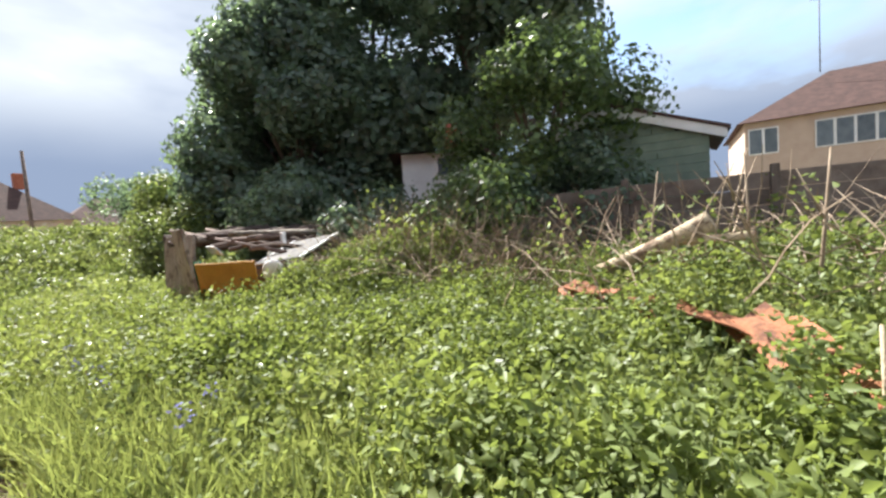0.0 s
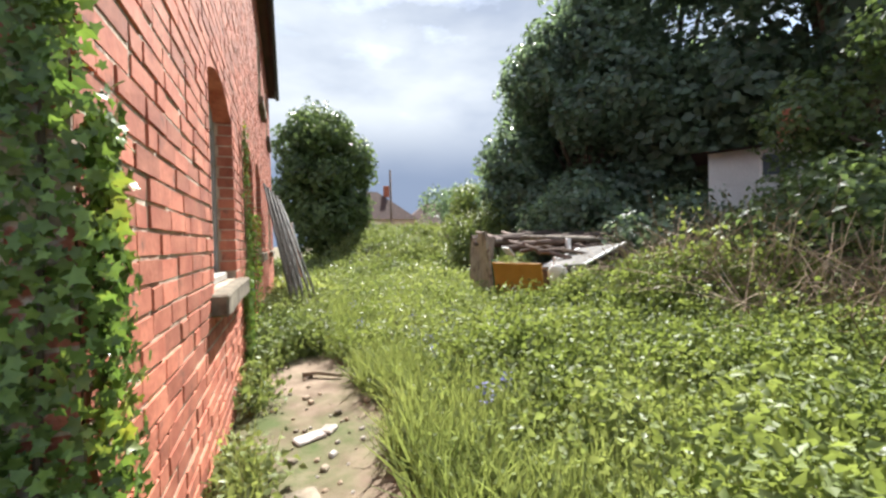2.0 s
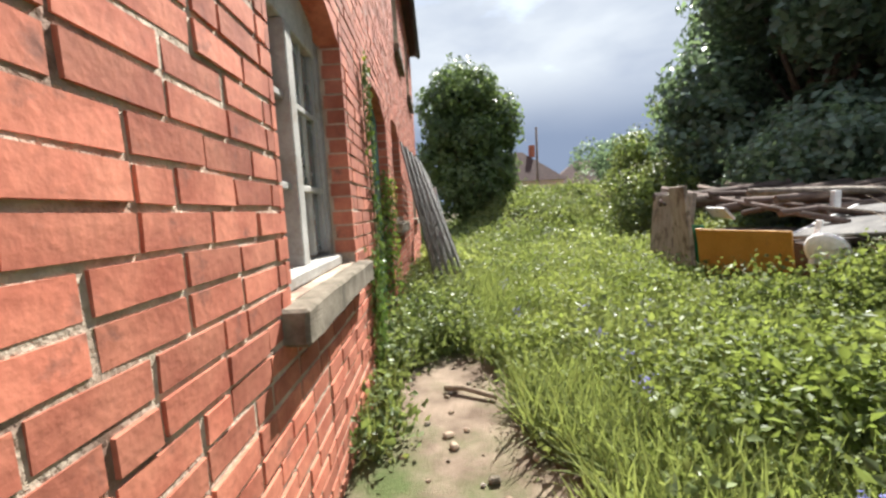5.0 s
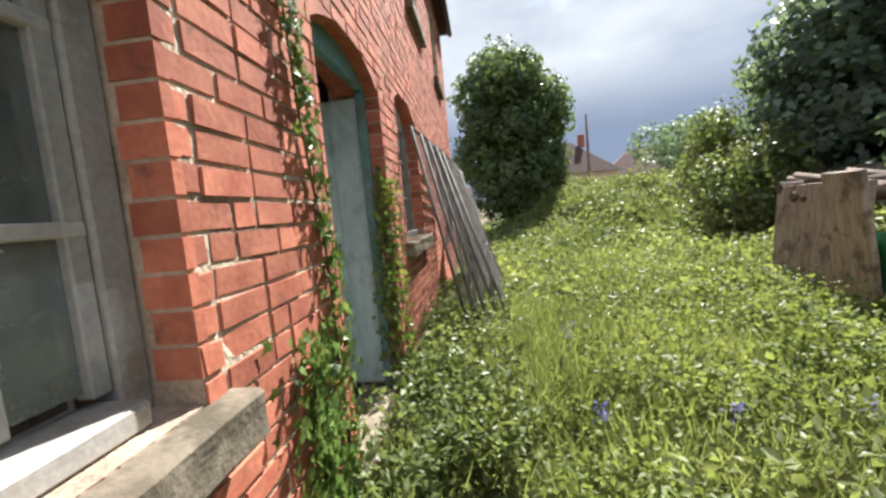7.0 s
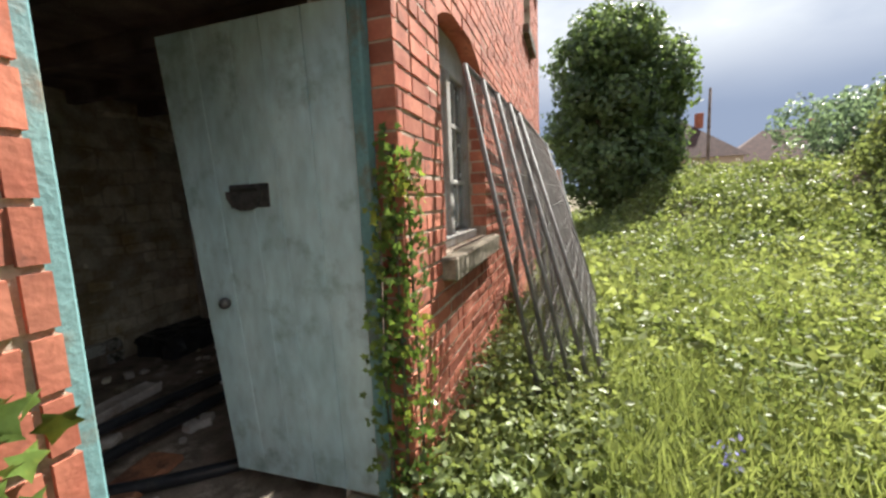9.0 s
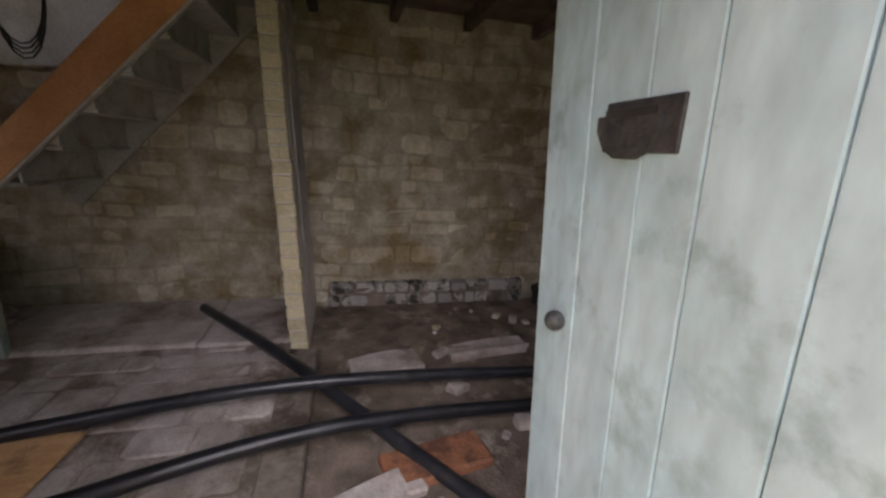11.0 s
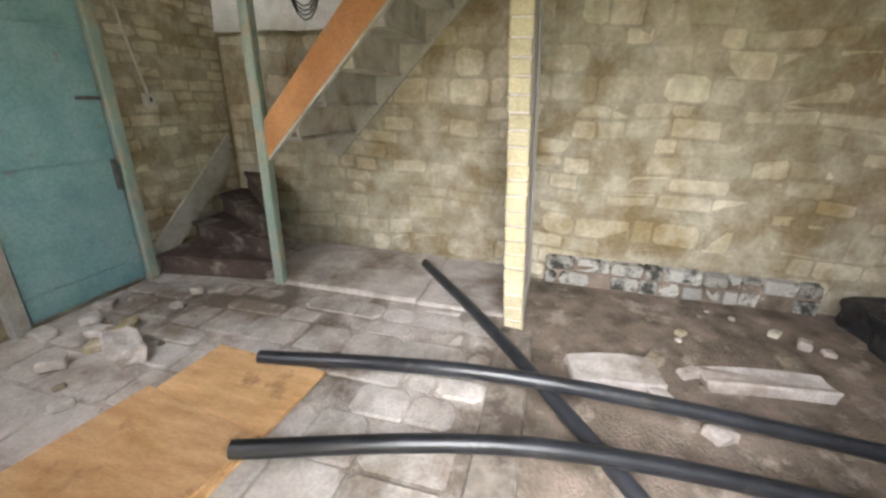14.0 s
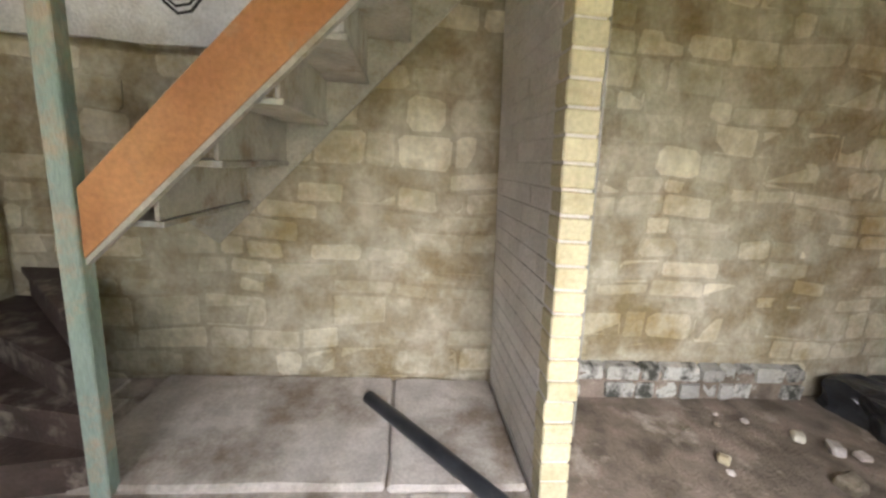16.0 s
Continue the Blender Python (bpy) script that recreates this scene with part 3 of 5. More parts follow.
def box_data(x0, y0, z0, x1, y1, z1, c=0.0):
    vs = [(x0, y0, z0), (x1, y0 + c, z0 + c), (x1, y1 - c, z0 + c), (x0, y1, z0), (x0, y0, z1), (x1, y0 + c, z1 - c), (x1, y1 - c, z1 - c), (x0, y1, z1)]
    # hand-made arrises: every corner of the face is a little off
    w = rb.uniform
    vs = [(a + w(-0.0015, 0.0015), b + w(-0.003, 0.003), h + w(-0.0028, 0.0028)) if i in (1, 2, 5, 6) else (a, b, h) for i, (a, b, h) in enumerate(vs)]
    return vs, [(1, 2, 6, 5), (0, 1, 5, 4), (2, 3, 7, 6), (4, 5, 6, 7), (0, 3, 2, 1)]


far_v, far_f, near_count = [], [], 0
shared = {}
for j in range(int(EAVE / COURSE)):
    z = j * COURSE
    y, k = END0 + (0 if j % 2 else -0.116), 0
    while y < END1:
        ln = BL if (k + j) % 3 or rb.random() < 0.3 else BL / 2
        a, b = max(y, END0) + 0.0055, min(y + ln, END1) - 0.0055
        k += 1
        y += ln
        spans = [(a, b)]
        for o in OPENINGS:
            if o[1] - 0.13 * (o is not DOOR) < z + COURSE / 2 < o[3]:
                nxt = []
                for p, q in spans:
                    if q <= o[0] or p >= o[2]:
                        nxt.append((p, q))
                    else:
                        nxt += [(p, o[0] - 0.001)] * (p < o[0]) + [(o[2] + 0.001, q)] * (q > o[2])
                spans = nxt
        for p, q in spans:
            if q - p < 0.02:
                continue
            proud = rb.uniform(-0.004, 0.004)
            t = rb.uniform(-0.002, 0.002)
            lo_z, hi_z = z + 0.0055 + t, z + COURSE - 0.0065 + t
            if near_count < 300 and any(r[0] - 0.01 <= p and q <= r[2 - 1] + 0.01 and r[2] < z < r[3] for r in NEAR):
                vs, fs = box_data(-0.03, -(q - p) / 2, -0.037, 0, (q - p) / 2, 0.037, 0.003)
                key = (round(q - p, 2), rb.randrange(5))
                if key not in shared:
                    me = bpy.data.meshes.new("brick")
                    me.from_pydata(vs, [], fs)
                    me.materials.append(BRICK)
                    shared[key] = me
                ob = new("brick", shared[key])
                ob.parent = wall_front
                ob.location = (proud, (p + q) / 2, (lo_z + hi_z) / 2)
                ob.rotation_euler = (rb.uniform(-0.012, 0.012), 0, rb.uniform(-0.02, 0.02))
                near_count += 1
            else:
                vs, fs = box_data(-0.03, p, lo_z, proud, q, hi_z, 0.004)
                far_f += [[i + len(far_v) for i in fc] for fc in fs]
                far_v += vs
tagged(link("bricks", far_v, far_f, BRICK_I, wall_front), "red bricks laid in pale mortar", kind="stuff")


def reveal_bricks(o, side):
    """Brick ends down the side of an opening."""
    vs_all, fs_all = [], []
    y = o[2] if side else o[0]
    z = math.ceil(o[1] / COURSE) * COURSE
    while z < o[3] - 0.17:
        depth = 0.118 if int(z / COURSE) % 2 else 0.105
        a, b = (y - 0.004, y + 0.03) if side else (y - 0.03, y + 0.004)
        vs = [(u, w, h) for u in (-depth, 0.001) for w in (a, b) for h in (z + 0.005, z + COURSE - 0.006)]
        fs = [(0, 1, 3, 2), (4, 6, 7, 5), (0, 4, 5, 1), (2, 3, 7, 6), (1, 5, 7, 3), (0, 2, 6, 4)]
        fs_all += [[i + len(vs_all) for i in fc] for fc in fs]
        vs_all += vs
        z += COURSE
    tagged(link("reveal_bricks", vs_all, fs_all, BRICK_I, wall_front), "brick reveals of the opening", kind="stuff")


for o in (WIN1, DOOR, WIN2):
    reveal_bricks(o, 0)
    reveal_bricks(o, 1)

# whitewashed bricks of the end wall
vs_all, fs_all = [], []
for j in range(int(EAVE / COURSE)):
    x = -0.02 - (0.116 if j % 2 else 0)
    if j % 2:
        vs_all_x = [(-0.116, -0.006)]
    else:
        vs_all_x = []
    while x > BACK - 0.3:
        vs_all_x.append((x - BL + 0.006, x - 0.006))
        x -= BL
    for a, b in vs_all_x:
        d = rb.uniform(-0.006, 0.005)
        vs = [(u, w, h) for u in (a, b) for w in (END0 + d, END0 + 0.03) for h in (j * COURSE + 0.005, (j + 1) * COURSE - 0.006)]
        fs_all += [[i + len(vs_all) for i in fc] for fc in [(0, 1, 3, 2), (4, 6, 7, 5), (0, 4, 5, 1), (2, 3, 7, 6), (1, 5, 7, 3), (0, 2, 6, 4)]]
        vs_all += vs
tagged(link("end_bricks", vs_all, fs_all, WHITED, wall_end), "bricks with flaking whitewash", kind="stuff")


# ---- ivy on the house ----
def ivy(name, label, strips, size, seed):
    """strips: (points along the stem, spread, leaf count, out). Leaves lie on the wall round woody stems."""
    rng = np.random.default_rng(seed)
    ob = thing(name, label, "ivy")
    pts, outs = [], []
    for stem, spread, count, out in strips:
        stem = np.array(stem, float)
        o = np.array(out, float)
        t = rng.uniform(0, len(stem) - 1, count)
        i = np.minimum(t.astype(int), len(stem) - 2)
        p = stem[i] + (stem[i + 1] - stem[i]) * (t - i)[:, None]
        side = np.cross(o, (0, 0, 1))
        p = p + side * (rng.normal(size=count) * np.array(spread)[np.minimum(i, len(spread) - 1)])[:, None] + o * (0.012 + rng.uniform(0, 0.06, count))[:, None]
        p[:, 2] += rng.normal(size=count) * 0.05
        p[:, 0] = np.minimum(p[:, 0], 0.07)
        if out[0] == 1 and name == "corner_ivy":
            p[:, 1] = np.maximum(p[:, 1], END0 - 0.02)
        pts.append(p)
        outs.append(np.repeat(o[None], count, 0))
        part("stem", tube([Vector(s) + Vector(out) * 0.012 for s in stem], 0.009, 6, 0.5), BARK, ob)
    leaf_mesh("ivy_leaves", np.concatenate(pts), size, up=-0.5, material=IVY, parent=ob, lobed=True, out=np.concatenate(outs), rng=rng)["kind"] = "stuff"
    return ob


E = END0
ivy("corner_ivy", "dense glossy green ivy climbing the house corner", [
    ([(-0.10, E, 0.1), (-0.08, E, 0.8), (-0.05, E, 1.5), (-0.03, E, 2.2), (-0.06, E, 3.2)], [0.11, 0.09, 0.05, 0.05], 2000, (0, -1, 0)),
    ([(-0.12, E, 0.1), (-0.22, E, 0.8), (-0.36, E, 1.3), (-0.55, E, 1.75)], [0.10, 0.10, 0.07], 1600, (0, -1, 0)),
    ([(-0.30, E, 0.1), (-0.25, E, 0.6), (-0.2, E, 1.2)], [0.09, 0.08], 260, (0, -1, 0)),
    ([(0.0, E + 0.05, 0.05), (0.0, E + 0.06, 0.7), (0.0, E + 0.035, 1.3), (0.0, E + 0.02, 1.6)], [0.07, 0.05, 0.025], 1500, (1, 0, 0)),
], 0.034, 11)
ivy("door_ivy", "thin trailing ivy dying back along the bricks by the door", [
    ([(0.0, 3.26, 0.1), (0.0, 3.21, 0.8), (0.0, 3.22, 1.3), (0.0, 3.10, 1.9), (0.0, 3.06, 2.5)], [0.10, 0.05, 0.022, 0.02], 650, (1, 0, 0)),
    ([(0.0, 3.1, 0.1), (0.0, 2.98, 0.5), (0.0, 2.97, 1.05)], [0.17, 0.11], 1000, (1, 0, 0)),
], 0.042, 12)
ivy("jamb_ivy", "ivy trailing over the door jamb", [
    ([(-0.04, 4.54, 0.1), (-0.03, 4.54, 0.7), (-0.03, 4.54, 1.3), (-0.03, 4.54, 1.75)], [0.05, 0.05, 0.04], 420, (0, -1, 0)),
    ([(0.0, 4.62, 0.05), (0.0, 4.60, 0.6), (0.0, 4.58, 1.3), (0.0, 4.57, 1.7)], [0.08, 0.06, 0.03], 380, (1, 0, 0)),
    ([(-0.07, 4.463, 0.2), (-0.08, 4.463, 0.8), (-0.06, 4.463, 1.45)], [0.035, 0.03], 170, (0, -1, 0)),
], 0.036, 13)


# ---- the room: stones of the back wall ----
def stones(parent, axis_u, face, u0, u1, z0, z1, material, joined, near, seed, long=(0.13, 0.42), tall=(0.09, 0.20), kind_name="stone"):
    """Rough stones in wavering courses on a wall: face(u, depth, z) gives a point."""
    rng = random.Random(seed)
    vs_all, fs_all, done = [], [], 0
    z = z0
    while z < z1 - 0.03:
        h = min(rng.uniform(*tall), z1 - z)
        u = u0 - rng.uniform(0, 0.1)
        while u < u1:
            w = rng.uniform(*long)
            a, b = max(u, u0), min(u + w, u1)
            u += w
            if b - a < 0.05:
                continue
            d, g, c = rng.uniform(-0.006, 0.009), 0.001, rng.uniform(0.007, 0.016)
            j = lambda: rng.uniform(-0.012, 0.012)
            k = min(0.14 * (b - a), 0.14 * h) * rng.uniform(0.4, 1.6)
            ring = [(a + k, z), (b - k, z), (b, z + k), (b, z + h - k), (b - k, z + h), (a + k, z + h), (a, z + h - k), (a, z + k)]
            mu, mz = (a + b) / 2, z + h / 2
            fu, fz = 1 - 2 * (g + c) / (b - a), 1 - 2 * (g + c) / h
            vs = [face(p, -0.022, q) for p, q in ring] + [face(mu + (p - mu) * fu + j() * 0.7, d + j() * 0.25, mz + (q - mz) * fz + j() * 0.7) for p, q in ring]
            fs = [tuple(range(8, 16))] + [(n, (n + 1) % 8, 8 + (n + 1) % 8, 8 + n) for n in range(8)]
            if done < 300 and near(u, z):
                link(kind_name, vs, fs, material, parent)
                done += 1
            else:
                fs_all += [[i + len(vs_all) for i in fc] for fc in fs]
                vs_all += vs
        z += h
    if vs_all:
        tagged(link(kind_name + "s", vs_all, fs_all, joined, parent), "rough stones of the wall", kind="stuff")


footing = tagged(part("wall_footing", block((BACK - 0.02, 3.80, 0.08), (BACK + 0.03, 5.68, 0.27), 0.01), EARTH), "rough protruding blackened stone footing of the back wall", "footing", kind="structure")
stones(footing, 1, lambda u, d, z: (BACK + 0.035 + d * 2.4, u, z), 3.80, 5.68, 0.085, 0.33, DAMPSTONE, DAMPSTONE, lambda u, z: True, 19, (0.09, 0.27), (0.08, 0.14))
wall_left = bpy.data.objects["wall_left"]
stones(wall_back, 1, lambda u, d, z: (BACK - 0.03 + d, u, z + 0.025 * math.sin(u * 1.9 + z * 4) + 0.012 * math.sin(u * 7.3)), 0.96, 6.6, 0.08, 2.5, STONE, STONE_I, lambda u, z: 1.5 < u < 5.6 and z > 0.1, 3)
stones(wall_left, 0, lambda u, d, z: (u, 0.955 + d, z), BACK, -2.60, 0.1, 2.5, STONE, STONE_I, lambda u, z: True, 8, (0.16, 0.24), (0.075, 0.085), "brick")
# thin uneven slab, whiter than the stones, high above the stairs
patch = tagged(part("plaster_patch", block((BACK - 0.005, 0.96, 1.93), (BACK + 0.012, 2.75, 2.6), 0.004, rough=0.02, cuts=6), PLASTER, None), "uneven white patch high on the wall", "plaster", kind="structure")

# flags and worn setts, with one large slab under the stairs
part("stone_slab", block((BACK + 0.005, 1.72, 0.06), (-2.75, 2.98, FLOOR + 0.022), 0.012, None, 0.006, 5), FLAG, floor)
part("stone_slab", block((BACK + 0.005, 2.99, 0.06), (-2.74, 3.565, FLOOR + 0.016), 0.012, None, 0.006, 4), FLAG, floor)
rf = random.Random(9)
x = BACK + 0.005
while x < -0.37:
    w = rf.uniform(0.15, 0.27) if x < -1.7 else rf.uniform(0.22, 0.40)
    x1 = min(x + w, -0.36)
    y = 0.965
    while y < 3.56:
        l = rf.uniform(0.16, 0.42)
        y1 = min(y + l, 3.57)
        if y1 - y > 0.06 and x1 - x > 0.04 and not (x1 < -2.72 and y1 > 1.70):
            e = lambda: rf.uniform(0.000, 0.006)
            top = FLOOR + rf.uniform(-0.012, 0.002)
            c = rf.uniform(0.008, 0.018)
            lo_x, hi_x, lo_y, hi_y = x + e(), x1 - e(), y + e(), y1 - e()
            if x < -2.74 < hi_x and y1 > 1.70:
                lo_x = -2.735
            cut = [min(0.25 * (hi_x - lo_x), rf.uniform(0.01, 0.05)) for _ in range(4)]
            ring = [(lo_x + cut[0], lo_y), (hi_x - cut[1], lo_y), (hi_x, lo_y + cut[1]), (hi_x, hi_y - cut[2]), (hi_x - cut[2], hi_y), (lo_x + cut[3], hi_y), (lo_x, hi_y - cut[3]), (lo_x, lo_y + cut[0])]
            mx_, my_ = (lo_x + hi_x) / 2, (lo_y + hi_y) / 2
            fx_, fy_ = 1 - 2 * c / max(hi_x - lo_x, 0.05), 1 - 2 * c / max(hi_y - lo_y, 0.05)
            vs = [(p, q, 0.06) for p, q in ring] + [(p, q, top - 0.008) for p, q in ring] + [(mx_ + (p - mx_) * fx_, my_ + (q - my_) * fy_, top + rf.uniform(-0.002, 0.002)) for p, q in ring]
            fs = [tuple(range(16, 24))] + [(r + n, r + (n + 1) % 8, r + 8 + (n + 1) % 8, r + 8 + n) for r in (0, 8) for n in range(8)]
            link("flagstone", vs, fs, FLAG, floor)
        y = y1
    x = x1
part("joint_dirt", block((BACK + 0.006, 0.96, 0.086), (-0.372, 3.575, FLOOR - 0.0085)), FLOORDUST, floor)
sleeper = thing("timber_sleeper", "worn grey timber kerb laid across the floor", "timber")
part("beam", block((-2.62, 3.572, 0.083), (-0.75, 3.76, FLOOR + 0.005), 0.012, rough=0.008, cuts=6), WOODGREY, sleeper)

# brick partition with a cream painted end
pier = thing("brick_partition", "thin painted brick partition with a cream end", "partition", kind="structure")
PX, PY0, PY1 = -2.64, 3.575, 3.69
rp = random.Random(2)
part("core", block((BACK - 0.015, PY0 + 0.006, 0.08), (PX - 0.012, PY1 - 0.006, 2.615)), PALE, pier)
for k in range(int((2.6 - 0.12) / COURSE)):
    z = 0.12 + k * COURSE
    j = rp.uniform(-0.006, 0.006)
    part("brick", block((PX - 0.10, PY0 + j - 0.001, z + 0.003), (PX + rp.uniform(-0.004, 0.005), PY1 + j, z + COURSE - 0.007), 0.006), CREAM, pier)
    xx = PX - 0.102 - (0.11 if k % 2 else 0)
    if k % 2:
        part("brick", block((PX - 0.21, PY0, z + 0.003), (PX - 0.104, PY1, z + COURSE - 0.004), 0.003), PALE, pier)
    while xx > BACK + 0.03:
        part("brick", block((max(xx - 0.225, BACK + 0.004), PY0 + rp.uniform(0, 0.003), z + 0.003), (xx - 0.004, PY1, z + COURSE - 0.004), 0.003), PALE, pier)
        xx -= 0.229
for o in pier.children:
    for v in o.data.vertices:
        v.co.y -= 0.055 * (v.co.z - 0.2)
cable = thing("cable", "thin pale cable run down beside the partition", "cable")
part("wire", tube([(-2.70, 3.585, 2.6), (-2.70, 3.64, 1.6), (-2.705, 3.705, 0.45)], 0.006, 6), WOODWHITE, cable)

# ---- staircase ----
stair = thing("staircase", "old wooden staircase with orange string and brown winder steps", "staircase")
PXs, PYs = -2.75, 1.94
part("newel_post", block((PXs - 0.03, PYs - 0.035, FLOOR), (PXs + 0.035, PYs + 0.035, 2.61), 0.005), GREENPOST, stair, "grey-green painted post")
SL = math.radians(47)
def along(s, up):
    return (PYs + s * math.cos(SL) - up * math.sin(SL), 1.09 + s * math.sin(SL) + up * math.cos(SL))
part("string", prism([(PYs + 0.036, 1.085), along(2.05, -0.085), along(2.05, 0.125), along(0.19, 0.125)], PXs - 0.02, PXs + 0.02, 0), STRINGER, stair, "orange varnished string board")
part("string", prism([along(-0.02, -0.15), along(2.05, -0.15), along(2.05, 0.12), along(-0.05, 0.12)], BACK + 0.012, BACK + 0.04, 0), WOODWHITE, stair)
part("lining", prism([(PYs + 0.036, 1.06), along(2.05, -0.105), along(2.05, -0.087), (PYs + 0.036, 1.083)], PXs - 0.018, PXs + 0.016, 0), WOODWHITE, stair, "dirty white edge of the string")
for k in range(8):
    yy, zz = PYs + 0.04 + k * 0.198, 1.19 + k * 0.212
    part("tread", block((BACK + 0.042, yy, zz), (PXs - 0.022, yy + 0.225, zz + 0.022), 0.003), WOODWHITE, stair)
    part("riser", block((BACK + 0.042, yy + 0.198, zz + 0.024), (PXs - 0.022, yy + 0.214, zz + 0.211), 0.002), WOODWHITE, stair)
# winders turning round the post: each a wedge of tread with its riser
ends = [Vector((-2.62, 1.0)), Vector((-2.98, 1.0)), Vector((-3.30, 1.0)), Vector((BACK + 0.02, 1.07)), Vector((BACK + 0.02, 1.33))]
hub = Vector((PXs - 0.02, PYs - 0.02))
for k in range(4):
    zz = FLOOR + 0.157 * (k + 1)
    a, b = ends[k], ends[k + 1]
    away = (a - b).normalized() * 0.028
    corner = [Vector((BACK + 0.02, 1.0))] if k == 2 else []
    outline = [hub + away * 0.5, a + away, *([a] if k else []), *corner, b, hub + Vector((-0.02, 0.0))]
    part("step", prism([(p.x, p.y) for p in outline], zz - 0.03, zz, 2), BROWNSTEP, stair, "dark brown worn winder step")
    side = (a - hub).normalized()
    back = Vector((-side.y, side.x)) * 0.018
    if back.dot(b - a) < 0:
        back = -back
    part("riser", prism([(p.x, p.y) for p in (hub, a, a + back, hub + back)], zz - 0.156, zz - 0.031, 2), BROWNSTEP, stair)
part("skirting", prism([(-2.60, FLOOR), (-2.60, FLOOR + 0.22), (-3.5, 1.12), (-3.5, 0.86)], 0.972, 0.992, 1), WOODWHITE, stair)

# inner door, closed
door_2 = thing("door_2", "closed turquoise boarded inner door", "door", kind="structure")
part("door_leaf", block((-2.50, 0.958, FLOOR + 0.03), (-1.78, 0.985, 2.15), 0.004), TEAL_DARK, door_2)
for z in (FLOOR + 0.05, 0.36, 1.06, 1.80):
    part("panel", block((-2.49, 0.986, z), (-1.79, 0.994, {FLOOR + 0.05: 0.35, 0.36: 1.05, 1.06: 1.79, 1.80: 2.14}[z] - 0.004), 0.002), TEAL_DARK, door_2)
part("frame_side", block((-2.58, 0.957, FLOOR), (-2.505, 1.02, 2.22), 0.005), GREENPOST, door_2)
part("frame_side", block((-1.775, 0.957, FLOOR), (-1.69, 1.02, 2.22), 0.005), WOODWHITE, door_2)
part("frame_head", block((-2.58, 0.957, 2.222), (-1.69, 1.02, 2.30), 0.005), GREENPOST, door_2)
part("latch", tube([(-2.33, 1.03, 1.42), (-2.42, 1.03, 1.42), (-2.48, 1.0, 1.42)], 0.012, 6), IRON, door_2, "iron latch")
part("door_handle", block((-2.47, 0.995, 0.85), (-2.45, 1.02, 1.05), 0.004), IRON, door_2)
switch = thing("light_switch", "old square light switch with its cable on the wall", "switch")
part("plate", block((-2.86, 0.978, 1.37), (-2.78, 1.01, 1.45), 0.006), WOODWHITE, switch)
part("rocker", block((-2.83, 1.0105, 1.395), (-2.81, 1.02, 1.425), 0.003), BLACK, switch)
part("conduit", tube([(-2.82, 0.995, 1.451), (-2.74, 0.995, 1.85), (-2.66, 0.995, 2.6)], 0.009, 6), WOODWHITE, switch)

# pipes, boards and rubble
def pipe(points, r, label):
    p = thing("plastic_pipe", label, "pipe", "pipes on the floor")
    pts = [Vector(q) for q in points]
    fine = []
    for i in range(len(pts) - 1):
        a, b, c, d = pts[max(i - 1, 0)], pts[i], pts[i + 1], pts[min(i + 2, len(pts) - 1)]
        for k in range(8):
            t = k / 8
            fine.append(0.5 * (2 * b + (c - a) * t + (2 * a - 5 * b + 4 * c - d) * t * t + (3 * b - a - 3 * c + d) * t ** 3))
    fine.append(pts[-1])
    part("tube", tube(fine, r, 14, cap=False), PLASTIC, p)
    part("bore", tube(fine, r - 0.005, 12, cap=False), PLASTIC, p)


pipe([(-3.34, 2.86, FLOOR + 0.037), (-2.4, 3.60, FLOOR + 0.042), (-1.4, 4.38, 0.125), (-0.9, 4.78, 0.125)], 0.036, "long straight black plastic pipe lying on the floor")
pipe([(-1.90, 2.42, FLOOR + 0.035), (-2.02, 3.66, FLOOR + 0.105), (-2.12, 5.22, 0.16), (-2.0, 6.3, 0.125)], 0.036, "bowed black plastic pipe lying over another pipe")
pipe([(-1.36, 2.72, FLOOR + 0.06), (-1.66, 3.8, FLOOR + 0.085), (-1.80, 5.0, 0.16), (-1.75, 6.2, 0.125)], 0.036, "second bowed black plastic pipe on the floor")
for z, quad_at, lab in ((0.0, (-1.46, 2.43, 0.94, 0.66, -4), "worn orange plywood sheet lying on the flagstones"), (0.019, (-1.12, 2.36, 0.80, 0.68, -9), "scuffed orange plywood sheet lying on another")):
    sheet = thing("plywood_sheet", lab, "plywood", "plywood sheets")
    cx, cy, lx, ly, rz = quad_at
    part("board", block((-lx / 2, -ly / 2, 0), (lx / 2, ly / 2, 0.018), 0.002, pose(cx, cy, FLOOR + 0.005 + z, 0, 0, rz)), PLY, sheet)
def rubble(name, label, cat, at, size, m, rz, seed):
    o = thing(name, label, cat, "rubble on the floor")
    bm = block([-s / 2 for s in size], [s / 2 for s in size], 0.01, None, 0.0, 2)
    for v in bm.verts:
        v.co += Vector(noise.noise_vector(v.co * 14 + Vector((seed, 0, 0)))) * min(size) * 0.28
    bm.transform(pose(at[0], at[1], at[2] + size[2] / 2 - 0.004, 0, 0, rz))
    part("lump", bm, m, o)


rubble("stone_block", "pale broken stone block on the flagstones", "stone", (-1.76, 1.70, FLOOR), (0.28, 0.15, 0.10), FLAG, 62, 1)
rubble("stone_block", "flat broken slab lying on the earth floor", "stone", (-2.43, 4.20, 0.085), (0.26, 0.46, 0.06), FLAG, 10, 2)
rubble("stone_block", "long broken slab lying on the earth floor", "stone", (-2.55, 4.95, 0.085), (0.16, 0.62, 0.07), FLAG, 8, 3)
rubble("brick_rubble", "half buried red brick in the floor", "brick", (-1.55, 4.35, 0.085), (0.22, 0.5, 0.05), TERRA, 12, 4)
rubble("stone_block", "pale slab by the doorway floor", "stone", (-1.30, 4.0, 0.085), (0.3, 0.45, 0.05), FLAG, 20, 5)
